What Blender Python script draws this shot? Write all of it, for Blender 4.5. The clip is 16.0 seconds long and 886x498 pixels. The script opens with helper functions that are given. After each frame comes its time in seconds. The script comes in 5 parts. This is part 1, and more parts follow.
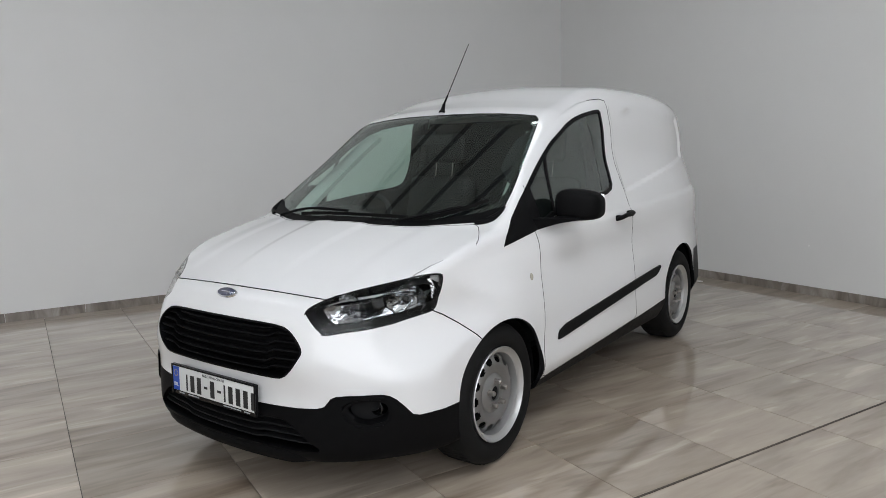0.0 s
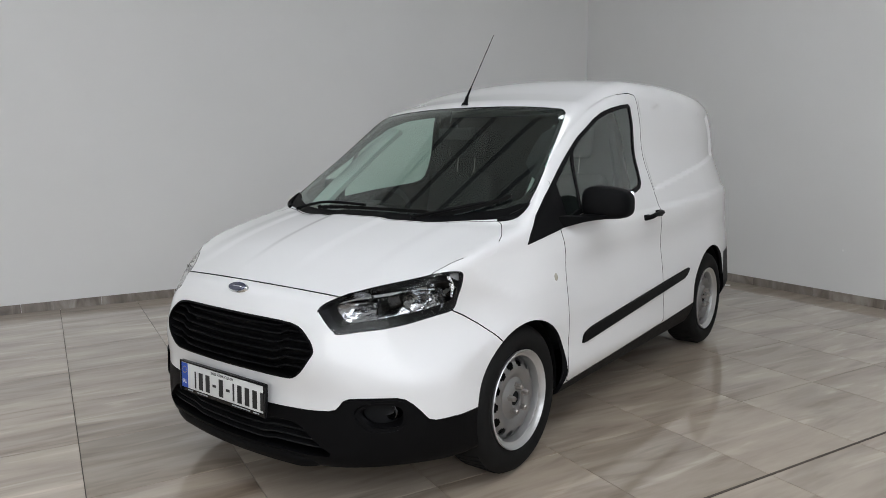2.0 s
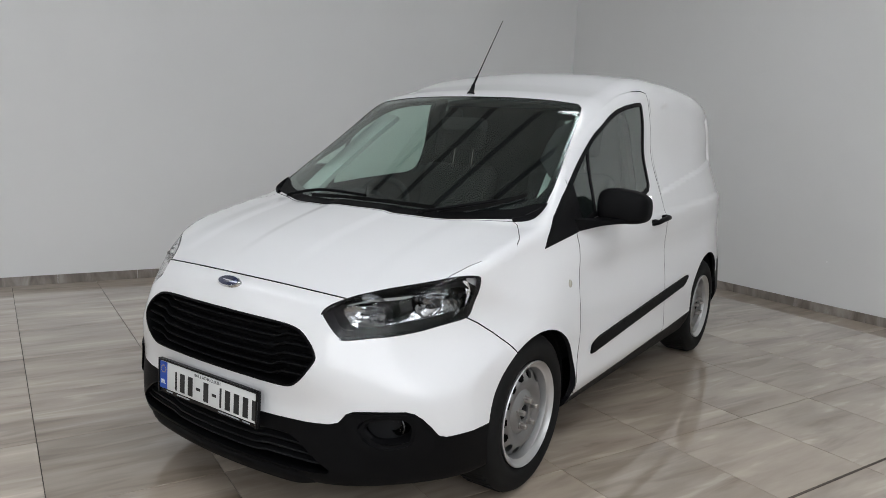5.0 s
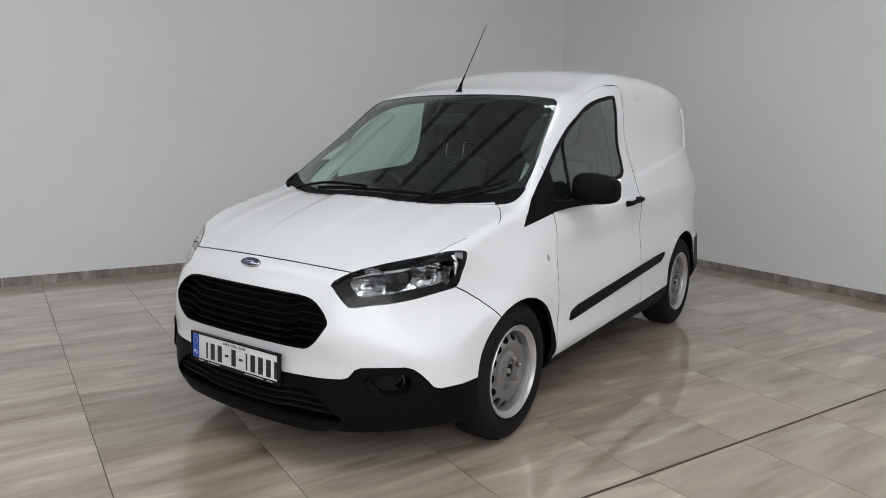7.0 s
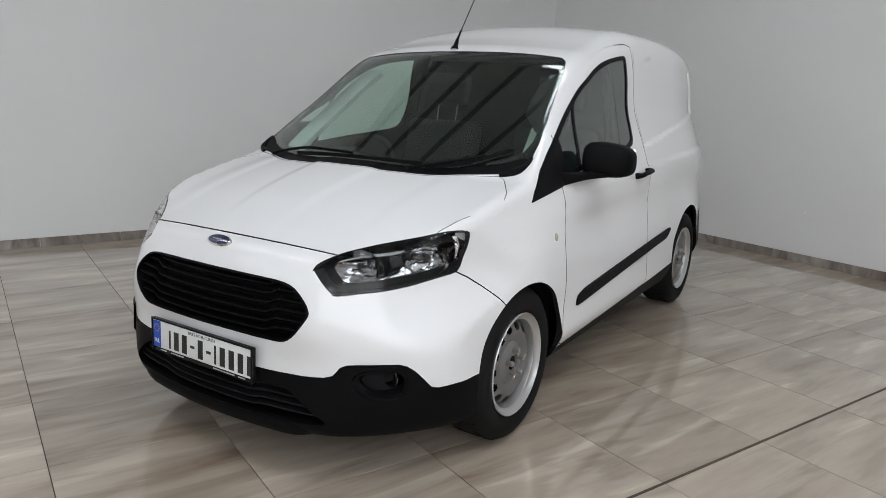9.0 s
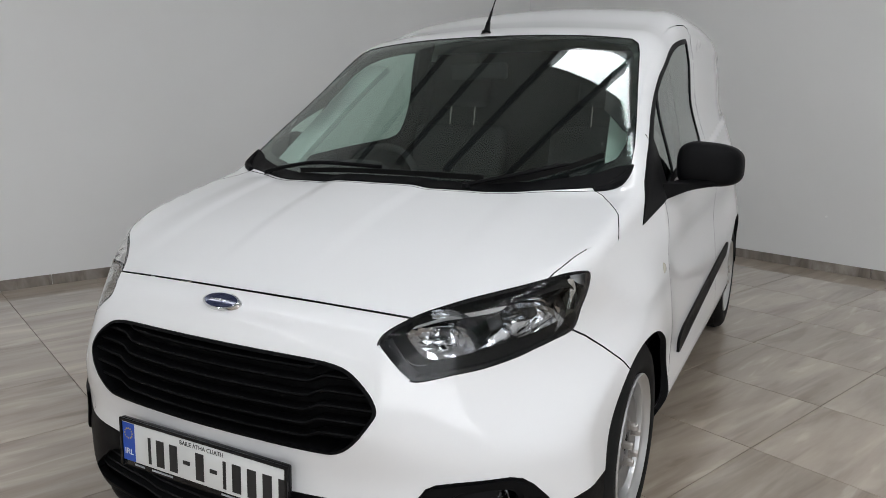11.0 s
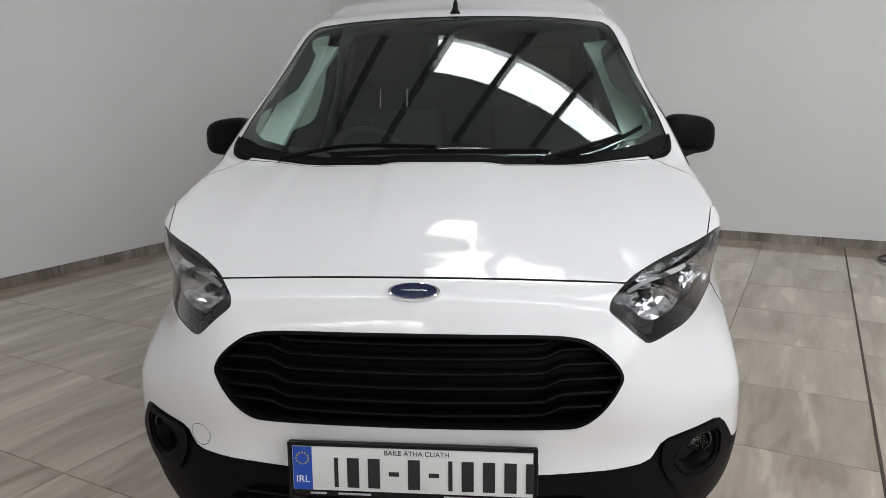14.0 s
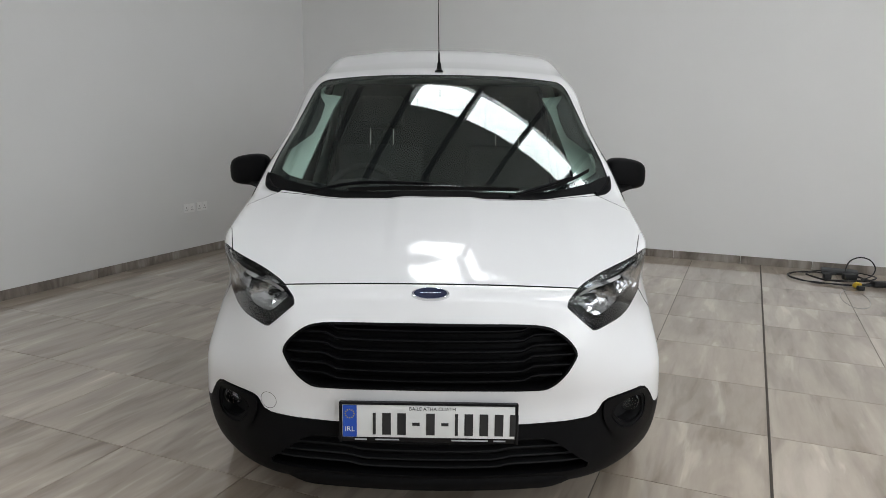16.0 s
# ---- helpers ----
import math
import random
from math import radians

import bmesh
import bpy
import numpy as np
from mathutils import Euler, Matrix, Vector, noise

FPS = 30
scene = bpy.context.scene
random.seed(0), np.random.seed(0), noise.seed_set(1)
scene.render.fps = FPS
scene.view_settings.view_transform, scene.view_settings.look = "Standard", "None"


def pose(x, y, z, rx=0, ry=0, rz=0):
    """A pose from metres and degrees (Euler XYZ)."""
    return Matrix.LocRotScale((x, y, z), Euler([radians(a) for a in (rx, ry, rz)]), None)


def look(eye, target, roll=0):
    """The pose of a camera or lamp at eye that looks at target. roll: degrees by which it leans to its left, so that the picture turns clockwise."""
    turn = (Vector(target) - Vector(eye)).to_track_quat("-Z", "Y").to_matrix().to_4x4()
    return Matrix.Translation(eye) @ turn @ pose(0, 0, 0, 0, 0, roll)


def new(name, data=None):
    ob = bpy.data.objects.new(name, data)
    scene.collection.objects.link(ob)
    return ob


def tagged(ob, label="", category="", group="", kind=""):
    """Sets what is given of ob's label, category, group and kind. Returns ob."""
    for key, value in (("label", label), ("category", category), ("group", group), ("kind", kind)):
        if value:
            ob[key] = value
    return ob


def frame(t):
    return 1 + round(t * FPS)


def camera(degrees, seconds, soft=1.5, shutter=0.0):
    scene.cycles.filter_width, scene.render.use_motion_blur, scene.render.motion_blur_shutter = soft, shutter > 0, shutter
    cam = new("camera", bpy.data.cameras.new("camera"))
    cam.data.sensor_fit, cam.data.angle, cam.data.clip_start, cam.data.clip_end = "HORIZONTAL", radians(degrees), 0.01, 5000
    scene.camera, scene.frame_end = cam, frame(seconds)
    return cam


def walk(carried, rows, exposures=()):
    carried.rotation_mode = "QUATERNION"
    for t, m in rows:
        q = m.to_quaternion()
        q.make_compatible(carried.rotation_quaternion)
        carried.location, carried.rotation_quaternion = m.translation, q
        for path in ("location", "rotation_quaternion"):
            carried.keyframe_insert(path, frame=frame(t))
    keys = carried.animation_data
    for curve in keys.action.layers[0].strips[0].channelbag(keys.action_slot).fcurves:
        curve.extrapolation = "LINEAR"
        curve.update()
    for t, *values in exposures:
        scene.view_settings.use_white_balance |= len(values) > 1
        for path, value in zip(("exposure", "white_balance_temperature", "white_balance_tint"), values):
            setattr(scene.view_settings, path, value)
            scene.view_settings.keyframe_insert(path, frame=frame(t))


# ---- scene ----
cam = camera(64.3, 16.0, 0.8)
METRES, EYE, TILT, LEAN, TURN = 8.0, 1.5, 0.0, 0.0, 0.0
PATH = [
    (0, (2.546, -1.641, 1.399), (1.32, -0.086, 1.118), -1.4),
    (0.5, (2.525, -1.55, 1.396), (1.357, 0.048, 1.112), -1.8),
    (1, (2.548, -1.549, 1.398), (1.368, 0.036, 1.091), -0.3),
    (1.5, (2.53, -1.55, 1.388), (1.303, 0.001, 1.093), -0.7),
    (2, (2.457, -1.536, 1.371), (1.188, -0.016, 1.088), -0.6),
    (2.5, (2.36, -1.511, 1.361), (1.097, 0.015, 1.089), 0.4),
    (3, (2.22, -1.493, 1.389), (1.011, 0.079, 1.13), -0.2),
    (3.5, (2.152, -1.494, 1.396), (1.035, 0.138, 1.101), 1.0),
    (4, (2.133, -1.479, 1.379), (0.985, 0.129, 1.068), 1.5),
    (6.5, (2.286, -1.596, 1.394), (1.114, -0.007, 1.075), 3.2),
    (7, (2.434, -1.78, 1.387), (1.253, -0.2, 1.055), 0.9),
    (7.5, (2.435, -1.829, 1.391), (1.269, -0.235, 1.074), -0.1),
    (8, (2.398, -1.779, 1.389), (1.224, -0.189, 1.08), 0.6),
    (8.5, (2.28, -1.653, 1.388), (1.138, -0.05, 1.033), 1.1),
    (9, (2.144, -1.529, 1.381), (1.031, 0.075, 0.948), 2.0),
    (9.5, (1.939, -1.363, 1.341), (0.818, 0.236, 0.907), -0.5),
    (10, (1.758, -1.23, 1.351), (0.647, 0.384, 0.947), -1.0),
    (12.5, (0.73, -1.086, 1.194), (0.271, 0.825, 0.826), 2.7),
    (13, (0.58, -1.244, 1.229), (0.272, 0.702, 0.883), 1.9),
    (13.5, (0.426, -1.415, 1.272), (0.13, 0.527, 0.895), 1.5),
    (14, (0.29, -1.448, 1.251), (0.05, 0.494, 0.838), -0.6),
    (14.5, (0.182, -1.506, 1.291), (0.055, 0.454, 0.916), -1.2),
    (15, (0.145, -1.672, 1.309), (0.188, 0.3, 0.98), -1.7),
    (15.5, (0.129, -1.95, 1.37), (0.151, 0.015, 0.995), -0.0),
    (16, (0.175, -2.097, 1.379), (0.083, -0.134, 1.012), 0.6),
]
walk(cam, [(t, look(eye, target, roll)) for t, eye, target, roll in PATH],
     ((0.0, 0.19, 6460, 12), (10.0, 0.18, 6460, 12), (12.5, 0.17, 6600, 12), (14.5, 0.23, 6600, 12), (16.0, 0.23, 6560, 11)))

# ---- light: daylight through the roof lights, soft ----
world = bpy.data.worlds.new("world")
scene.world = world
world.use_nodes = True
world.node_tree.nodes["Background"].inputs[0].default_value = (0.9, 0.95, 1.0, 1)
world.node_tree.nodes["Background"].inputs[1].default_value = 0.3

# ---- room frame: u along the back wall, v towards it ----
ROOM = radians(-20.6)
U = Vector((math.cos(ROOM), math.sin(ROOM), 0))
V = Vector((-U.y, U.x, 0))
CORNER_AT = Vector((-1.938, 6.575, 0))
CEILING = 5.0
SKY_GLOW, SIDE_FILL_POWER = 7.5, 195.0


# the roof is turned to place its windscreen reflection: a along the rows of roof lights, b away from the back wall
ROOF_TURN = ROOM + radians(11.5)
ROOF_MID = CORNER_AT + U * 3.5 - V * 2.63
# rows one and three follow reflections; two and four are added to lift the light
ROOF_LIGHTS_AND_FILLS = [(-1.02, 3.6, 0.0, 0.18), (2.2, 4.9, 2.6, 0.74), (-4.6, 5.0, 4.6, 0.15), (-4.9, 0.6, 9.3, 0.18)]


def roof(a, b, z=0.0):
    """A place from metres along and across the roof, and height."""
    return ROOF_MID + Matrix.Rotation(ROOF_TURN, 3, "Z") @ Vector((a, -b, 0)) + Vector((0, 0, z))


def room(u, v, z=0.0):
    """A place from metres along the back wall, metres in front of it, and height."""
    return CORNER_AT + U * u - V * v + Vector((0, 0, z))


# ---- materials ----
def material(name, color, rough=0.5, metal=0.0, coat=0.0, spec=0.5, trans=0.0, ior=1.5):
    m = bpy.data.materials.new(name)
    m.use_nodes = True
    b = m.node_tree.nodes["Principled BSDF"]
    b.inputs["Base Color"].default_value = (*color, 1)
    b.inputs["Roughness"].default_value = rough
    b.inputs["Metallic"].default_value = metal
    b.inputs["Coat Weight"].default_value = coat
    b.inputs["Coat Roughness"].default_value = 0.03
    b.inputs["Specular IOR Level"].default_value = spec
    b.inputs["Transmission Weight"].default_value = trans
    b.inputs["IOR"].default_value = ior
    return m


class Nodes:
    """Short hand for wiring a material's nodes."""

    def __init__(self, m):
        self.tree, self.out = m.node_tree, m.node_tree.nodes["Principled BSDF"]

    def add(self, kind, **values):
        n = self.tree.nodes.new(kind)
        for k, v in values.items():
            n.inputs[k.replace("_", " ")].default_value = v
        return n

    def wire(self, a, b):
        self.tree.links.new(a, b)

    def coords(self, scale=(1, 1, 1), turn=0.0):
        c = self.add("ShaderNodeTexCoord")
        m = self.add("ShaderNodeMapping", Scale=scale, Rotation=(0, 0, turn))
        self.wire(c.outputs["Object"], m.inputs["Vector"])
        return m.outputs["Vector"]

    def noise(self, vec, scale, detail=4.0, rough=0.55, distort=0.0):
        n = self.add("ShaderNodeTexNoise", Scale=scale, Detail=detail, Roughness=rough, Distortion=distort)
        self.wire(vec, n.inputs["Vector"])
        return n.outputs["Fac"]

    def ramp(self, fac, stops):
        r = self.add("ShaderNodeValToRGB")
        e = r.color_ramp.elements
        while len(e) < len(stops):
            e.new(0.5)
        for i, (at, c) in enumerate(stops):
            e[i].position, e[i].color = at, (*c, 1) if len(c) == 3 else c
        self.wire(fac, r.inputs["Fac"])
        return r.outputs["Color"]

    def mix(self, fac, a, b, mode="MIX"):
        n = self.tree.nodes.new("ShaderNodeMix")
        n.data_type, n.blend_type = "RGBA", mode
        if isinstance(fac, (int, float)):
            n.inputs[0].default_value = fac
        else:
            self.wire(fac, n.inputs[0])
        for k, v in ((6, a), (7, b)):
            if isinstance(v, tuple):
                n.inputs[k].default_value = (*v, 1)
            else:
                self.wire(v, n.inputs[k])
        return n.outputs[2]

    def bump(self, height, strength, distance=0.001):
        b = self.add("ShaderNodeBump", Strength=strength, Distance=distance)
        self.wire(height, b.inputs["Height"])
        self.wire(b.outputs["Normal"], self.out.inputs["Normal"])

    def color(self, c):
        self.wire(c, self.out.inputs["Base Color"])

    def rough(self, fac, lo, hi):
        r = self.add("ShaderNodeMapRange", To_Min=lo, To_Max=hi)
        self.wire(fac, r.inputs["Value"])
        self.wire(r.outputs["Result"], self.out.inputs["Roughness"])


def grained(name, color, rough, scale, depth, spread=0.12, metal=0.0, stretch=(1, 1, 1)):
    """A surface with fine relief, slow change of tone and uneven gloss."""
    m = material(name, color, rough, metal)
    n = Nodes(m)
    v = n.coords(stretch)
    fine, slow = n.noise(v, scale, 3.0), n.noise(v, scale / 40, 3.0)
    dark, light = tuple(c * (1 - spread) for c in color), tuple(min(1, c * (1 + spread)) for c in color)
    n.color(n.ramp(slow, [(0.3, dark), (0.7, light)]))
    n.rough(slow, rough - 0.06, rough + 0.06)
    n.bump(fine, 0.5, depth)
    return m


def paint_material():
    """White enamel under clear lacquer with a faint orange peel."""
    m = material("white_paint", (0.80, 0.802, 0.807), 0.5, coat=1.0, spec=0.05)
    n = Nodes(m)
    n.out.inputs["Coat Roughness"].default_value = 0.012
    v = n.coords()
    n.color(n.ramp(n.noise(v, 1.3, 4.0), [(0.3, (0.785, 0.788, 0.794)), (0.7, (0.805, 0.807, 0.812))]))
    peel = n.add("ShaderNodeBump", Strength=0.05, Distance=0.0004)
    n.wire(n.noise(v, 260.0, 2.0), peel.inputs["Height"])
    n.wire(peel.outputs["Normal"], n.out.inputs["Coat Normal"])
    return m


def tile_material():
    """Grey-beige porcelain with long veins, each tile different."""
    m = material("porcelain_tile", (0.42, 0.38, 0.34), 0.12, spec=0.3)
    n = Nodes(m)
    info = n.add("ShaderNodeObjectInfo")
    c = n.add("ShaderNodeTexCoord")
    shift = n.add("ShaderNodeVectorMath")
    shift.operation = "MULTIPLY_ADD"
    shift.inputs[1].default_value = (1, 1, 1)
    apart = n.add("ShaderNodeCombineXYZ")
    far = n.add("ShaderNodeMath")
    far.operation = "MULTIPLY"
    far.inputs[1].default_value = 170.0
    n.wire(info.outputs["Random"], far.inputs[0])
    for k in ("X", "Y", "Z"):
        n.wire(far.outputs[0], apart.inputs[k])
    n.wire(c.outputs["Object"], shift.inputs[0])
    n.wire(apart.outputs[0], shift.inputs[2])
    sk = n.add("ShaderNodeMapping", Scale=(1.0, 0.16, 1.0))
    n.wire(shift.outputs[0], sk.inputs["Vector"])
    vein = n.noise(sk.outputs[0], 4.2, 4.0, 0.5, 1.0)
    broad = n.noise(sk.outputs[0], 2.2, 3.0, 0.5, 0.6)
    thin = n.noise(sk.outputs[0], 42.0, 3.0, 0.6, 0.3)
    base = n.ramp(broad, [(0.34, (0.25, 0.20, 0.16)), (0.48, (0.44, 0.385, 0.335)), (0.62, (0.66, 0.605, 0.545))])
    col = n.mix(0.6, base, n.ramp(vein, [(0.34, (0.16, 0.12, 0.09)), (0.45, (0.40, 0.345, 0.295)), (0.58, (0.54, 0.485, 0.43)), (0.68, (0.80, 0.74, 0.67))]))
    col = n.mix(0.14, col, n.ramp(thin, [(0.35, (0.26, 0.215, 0.175)), (0.65, (0.58, 0.53, 0.475))]))
    streak = n.noise(sk.outputs[0], 9.0, 3.0, 0.5, 0.7)
    col = n.mix(0.34, col, n.ramp(streak, [(0.36, (0.17, 0.13, 0.095)), (0.47, (0.43, 0.375, 0.315)), (0.60, (0.50, 0.445, 0.385)), (0.68, (0.84, 0.785, 0.71))]))
    tone = n.ramp(info.outputs["Random"], [(0.0, (0.80, 0.76, 0.705)), (1.0, (0.96, 0.915, 0.855))])
    n.color(n.mix(1.0, col, tone, "MULTIPLY"))
    n.out.inputs["Roughness"].default_value = 0.3
    n.out.inputs["Coat Weight"].default_value = 1.0
    n.out.inputs["Coat IOR"].default_value = 1.55
    n.out.inputs["Coat Roughness"].default_value = 0.035
    haze = n.add("ShaderNodeMapRange", To_Min=0.02, To_Max=0.055)
    n.wire(n.noise(shift.outputs[0], 1.6, 3.0, 0.5), haze.inputs["Value"])
    n.wire(haze.outputs["Result"], n.out.inputs["Coat Roughness"])
    return m


def skirting_material():
    """Cut strips of the same porcelain: veins across each strip, a tone for each."""
    m = material("skirting_porcelain", (0.29, 0.255, 0.225), 0.3)
    n = Nodes(m)
    info, c = n.add("ShaderNodeObjectInfo"), n.add("ShaderNodeTexCoord")
    far = n.add("ShaderNodeVectorMath")
    far.operation = "MULTIPLY_ADD"
    far.inputs[1].default_value = (90.0, 70.0, 50.0)
    n.wire(info.outputs["Random"], far.inputs[0])
    n.wire(c.outputs["Object"], far.inputs[2])
    sk = n.add("ShaderNodeMapping", Scale=(1.0, 1.0, 0.3))
    n.wire(far.outputs[0], sk.inputs["Vector"])
    vein = n.noise(sk.outputs[0], 7.0, 4.0, 0.55, 0.8)
    tone = n.ramp(info.outputs["Random"], [(0.0, (0.78, 0.77, 0.76)), (1.0, (1.0, 1.0, 1.0))])
    n.color(n.mix(1.0, n.ramp(vein, [(0.32, (0.15, 0.125, 0.105)), (0.5, (0.29, 0.255, 0.225)), (0.66, (0.42, 0.385, 0.35))]), tone, "MULTIPLY"))
    return m


def wall_material():
    m = material("grey_wall_paint", (0.75, 0.75, 0.74), 0.75, spec=0.12)
    n = Nodes(m)
    v = n.coords()
    n.color(n.ramp(n.noise(v, 0.8, 5.0, 0.6), [(0.3, (0.805, 0.806, 0.797)), (0.7, (0.838, 0.839, 0.830))]))
    n.bump(n.noise(v, 180.0, 3.0), 0.12, 0.0006)
    return m


def glass_material(name, tint, rough=0.0, ior=1.45):
    m = material(name, tint, rough, trans=1.0, ior=ior)
    return m


PAINT = paint_material()
TRIM = grained("black_textured_plastic", (0.0045, 0.0045, 0.005), 0.5, 900.0, 0.0003)
TRIM.node_tree.nodes["Principled BSDF"].inputs["Specular IOR Level"].default_value = 0.07
GLOSS = material("gloss_black", (0.008, 0.008, 0.009), 0.14, spec=0.2)
LAMP_CHROME = material("lamp_chrome", (0.72, 0.73, 0.75), 0.05, 1.0)
MASK = material("smoked_black_mask", (0.006, 0.006, 0.006), 0.25, spec=0.1)
SMOKE = material("smoked_chrome", (0.10, 0.104, 0.11), 0.16, 1.0)
RUBBER = grained("tyre_rubber", (0.006, 0.006, 0.006), 0.78, 300.0, 0.0005, 0.3)
CABIN = grained("cabin_trim", (0.007, 0.0072, 0.008), 0.7, 500.0, 0.0004)
for dull in (RUBBER, CABIN):
    dull.node_tree.nodes["Principled BSDF"].inputs["Specular IOR Level"].default_value = 0.2
LINING = grained("pale_cabin_lining", (0.38, 0.43, 0.40), 0.8, 300.0, 0.0004)
SILVER = grained("silver_wheel_paint", (0.52, 0.52, 0.52), 0.34, 60.0, 0.0003, 0.10, metal=0.75)
STEEL = material("bare_steel", (0.42, 0.40, 0.38), 0.35, 1.0)
CHROME = material("chrome", (0.82, 0.83, 0.85), 0.06, 1.0)
GLASS = glass_material("green_tinted_glass", (0.78, 0.93, 0.865))
CLEAR = glass_material("clear_lens", (0.98, 0.985, 0.985), ior=1.18)
RIPPLED = material("rippled_chrome", (0.62, 0.63, 0.65), 0.14, 1.0)
ripple = Nodes(RIPPLED)
ripple.bump(ripple.noise(ripple.coords(), 42.0, 1.0), 0.8, 0.004)
RIBBED = material("ribbed_lens", (0.52, 0.53, 0.54), 0.25, 0.2)
REPEATER = material("smoky_repeater_lens", (0.42, 0.40, 0.34), 0.2)
BLUE = material("blue_enamel", (0.012, 0.02, 0.07), 0.15, 0.3, coat=1.0)
BAND = material("blue_band", (0.01, 0.07, 0.42), 0.4)
PLATE = grained("plate_white", (0.72, 0.73, 0.72), 0.4, 120.0, 0.0002, 0.05)
INK = material("black_ink", (0.015, 0.015, 0.016), 0.5)
PALE_INK = material("pale_ink", (0.38, 0.40, 0.42), 0.5)
WALL = wall_material()
TILE = tile_material()
GROUT = grained("tile_joint", (0.075, 0.063, 0.052), 0.9, 200.0, 0.001, 0.25)
SKIRT = skirting_material()
METAL_STRIP = grained("joint_strip", (0.062, 0.050, 0.039), 0.8, 80.0, 0.0006, 0.45)
CEIL = grained("roof_lining", (0.60, 0.61, 0.61), 0.7, 30.0, 0.0008)
BEAM = material("dark_steel_beam", (0.13, 0.13, 0.135), 0.5)
SOCKET = material("white_socket_plastic", (0.93, 0.93, 0.92), 0.3)
PALE_WIRE = material("pale_wire", (0.34, 0.33, 0.31), 0.5)
CABLE = grained("black_cable", (0.010, 0.010, 0.011), 0.55, 200.0, 0.0003)
CASE = grained("dark_grey_fabric", (0.075, 0.078, 0.082), 0.8, 240.0, 0.0006)
YELLOW = material("yellow_plug", (0.62, 0.42, 0.03), 0.4)


# ---- mesh tools ----
def finish(name, bm, mat, parent=None, label="", smooth=True):
    me = bpy.data.meshes.new(name)
    bm.to_mesh(me)
    bm.free()
    if isinstance(mat, (list, tuple)):
        for m in mat:
            me.materials.append(m)
    else:
        me.materials.append(mat)
    if smooth:
        me.shade_smooth()
        me.set_sharp_from_angle(angle=radians(38))
    ob = new(name, me)
    ob.parent = parent
    if label:
        tagged(ob, label)
    return ob


def part(name, bm, mat, parent, label="", smooth=True):
    return finish(name, bm, mat, parent, label, smooth)


def box(size, at=(0, 0, 0), bevel=0.0, turn=(0, 0, 0), segments=2, into=None):
    bm = bmesh.new()
    bmesh.ops.create_cube(bm, size=1)
    bmesh.ops.scale(bm, vec=size, verts=bm.verts)
    if bevel:
        bmesh.ops.bevel(bm, geom=bm.edges[:], offset=bevel, segments=segments, affect="EDGES", profile=0.6)
    bmesh.ops.transform(bm, matrix=pose(*at, *turn), verts=bm.verts)
    if into is None:
        return bm
    return join(into, bm)


def join(into, bm):
    me = bpy.data.meshes.new("joined")
    bm.to_mesh(me)
    bm.free()
    into.from_mesh(me)
    bpy.data.meshes.remove(me)
    return into


def lathe(profile, segments=64, at=(0, 0, 0), turn=(0, 0, 0), into=None):
    """A turned form from (radius, height) pairs, about its own z."""
    bm = bmesh.new()
    rings = []
    for r, h in profile:
        rings.append([bm.verts.new((r * math.cos(2 * math.pi * i / segments), r * math.sin(2 * math.pi * i / segments), h)) for i in range(segments)] if r > 1e-6 else [bm.verts.new((0, 0, h))])
    for a, b in zip(rings, rings[1:]):
        for i in range(segments):
            j = (i + 1) % segments
            quad = [a[i % len(a)], a[j % len(a)], b[j % len(b)], b[i % len(b)]]
            quad = list(dict.fromkeys(quad))
            if len(quad) > 2:
                bm.faces.new(quad)
    bmesh.ops.recalc_face_normals(bm, faces=bm.faces)
    bmesh.ops.transform(bm, matrix=pose(*at, *turn), verts=bm.verts)
    return bm if into is None else join(into, bm)


def spline(points, n=8, closed=False):
    """Points along a smooth curve through those given."""
    p = [np.array(q, float) for q in points]
    out, count = [], len(p)
    for i in range(count if closed else count - 1):
        a, b, c, d = (p[(i + k) % count] if closed else p[min(max(i + k, 0), count - 1)] for k in (-1, 0, 1, 2))
        for s in np.linspace(0, 1, n, endpoint=False):
            out.append(0.5 * (2 * b + (c - a) * s + (2 * a - 5 * b + 4 * c - d) * s**2 + (3 * b - a - 3 * c + d) * s**3))
    if not closed:
        out.append(p[-1])
    return out


def tube(points, radius, sides=10, into=None, taper=None):
    """A round bar along points; taper: a radius for each point."""
    bm = bmesh.new()
    pts = [Vector(p) for p in points]
    rings, up = [], Vector((0.31, 0.17, 0.93)).normalized()
    for i, p in enumerate(pts):
        way = (pts[min(i + 1, len(pts) - 1)] - pts[max(i - 1, 0)]).normalized()
        side = way.cross(up)
        side = side.normalized() if side.length > 1e-3 else way.orthogonal().normalized()
        over = side.cross(way)
        r = taper[i] if taper else radius
        rings.append([bm.verts.new(p + (side * math.cos(2 * math.pi * k / sides) + over * math.sin(2 * math.pi * k / sides)) * r) for k in range(sides)])
    for a, b in zip(rings, rings[1:]):
        for k in range(sides):
            bm.faces.new((a[k], a[(k + 1) % sides], b[(k + 1) % sides], b[k]))
    bm.faces.new(rings[0][::-1])
    bm.faces.new(rings[-1])
    bmesh.ops.recalc_face_normals(bm, faces=bm.faces)
    return bm if into is None else join(into, bm)


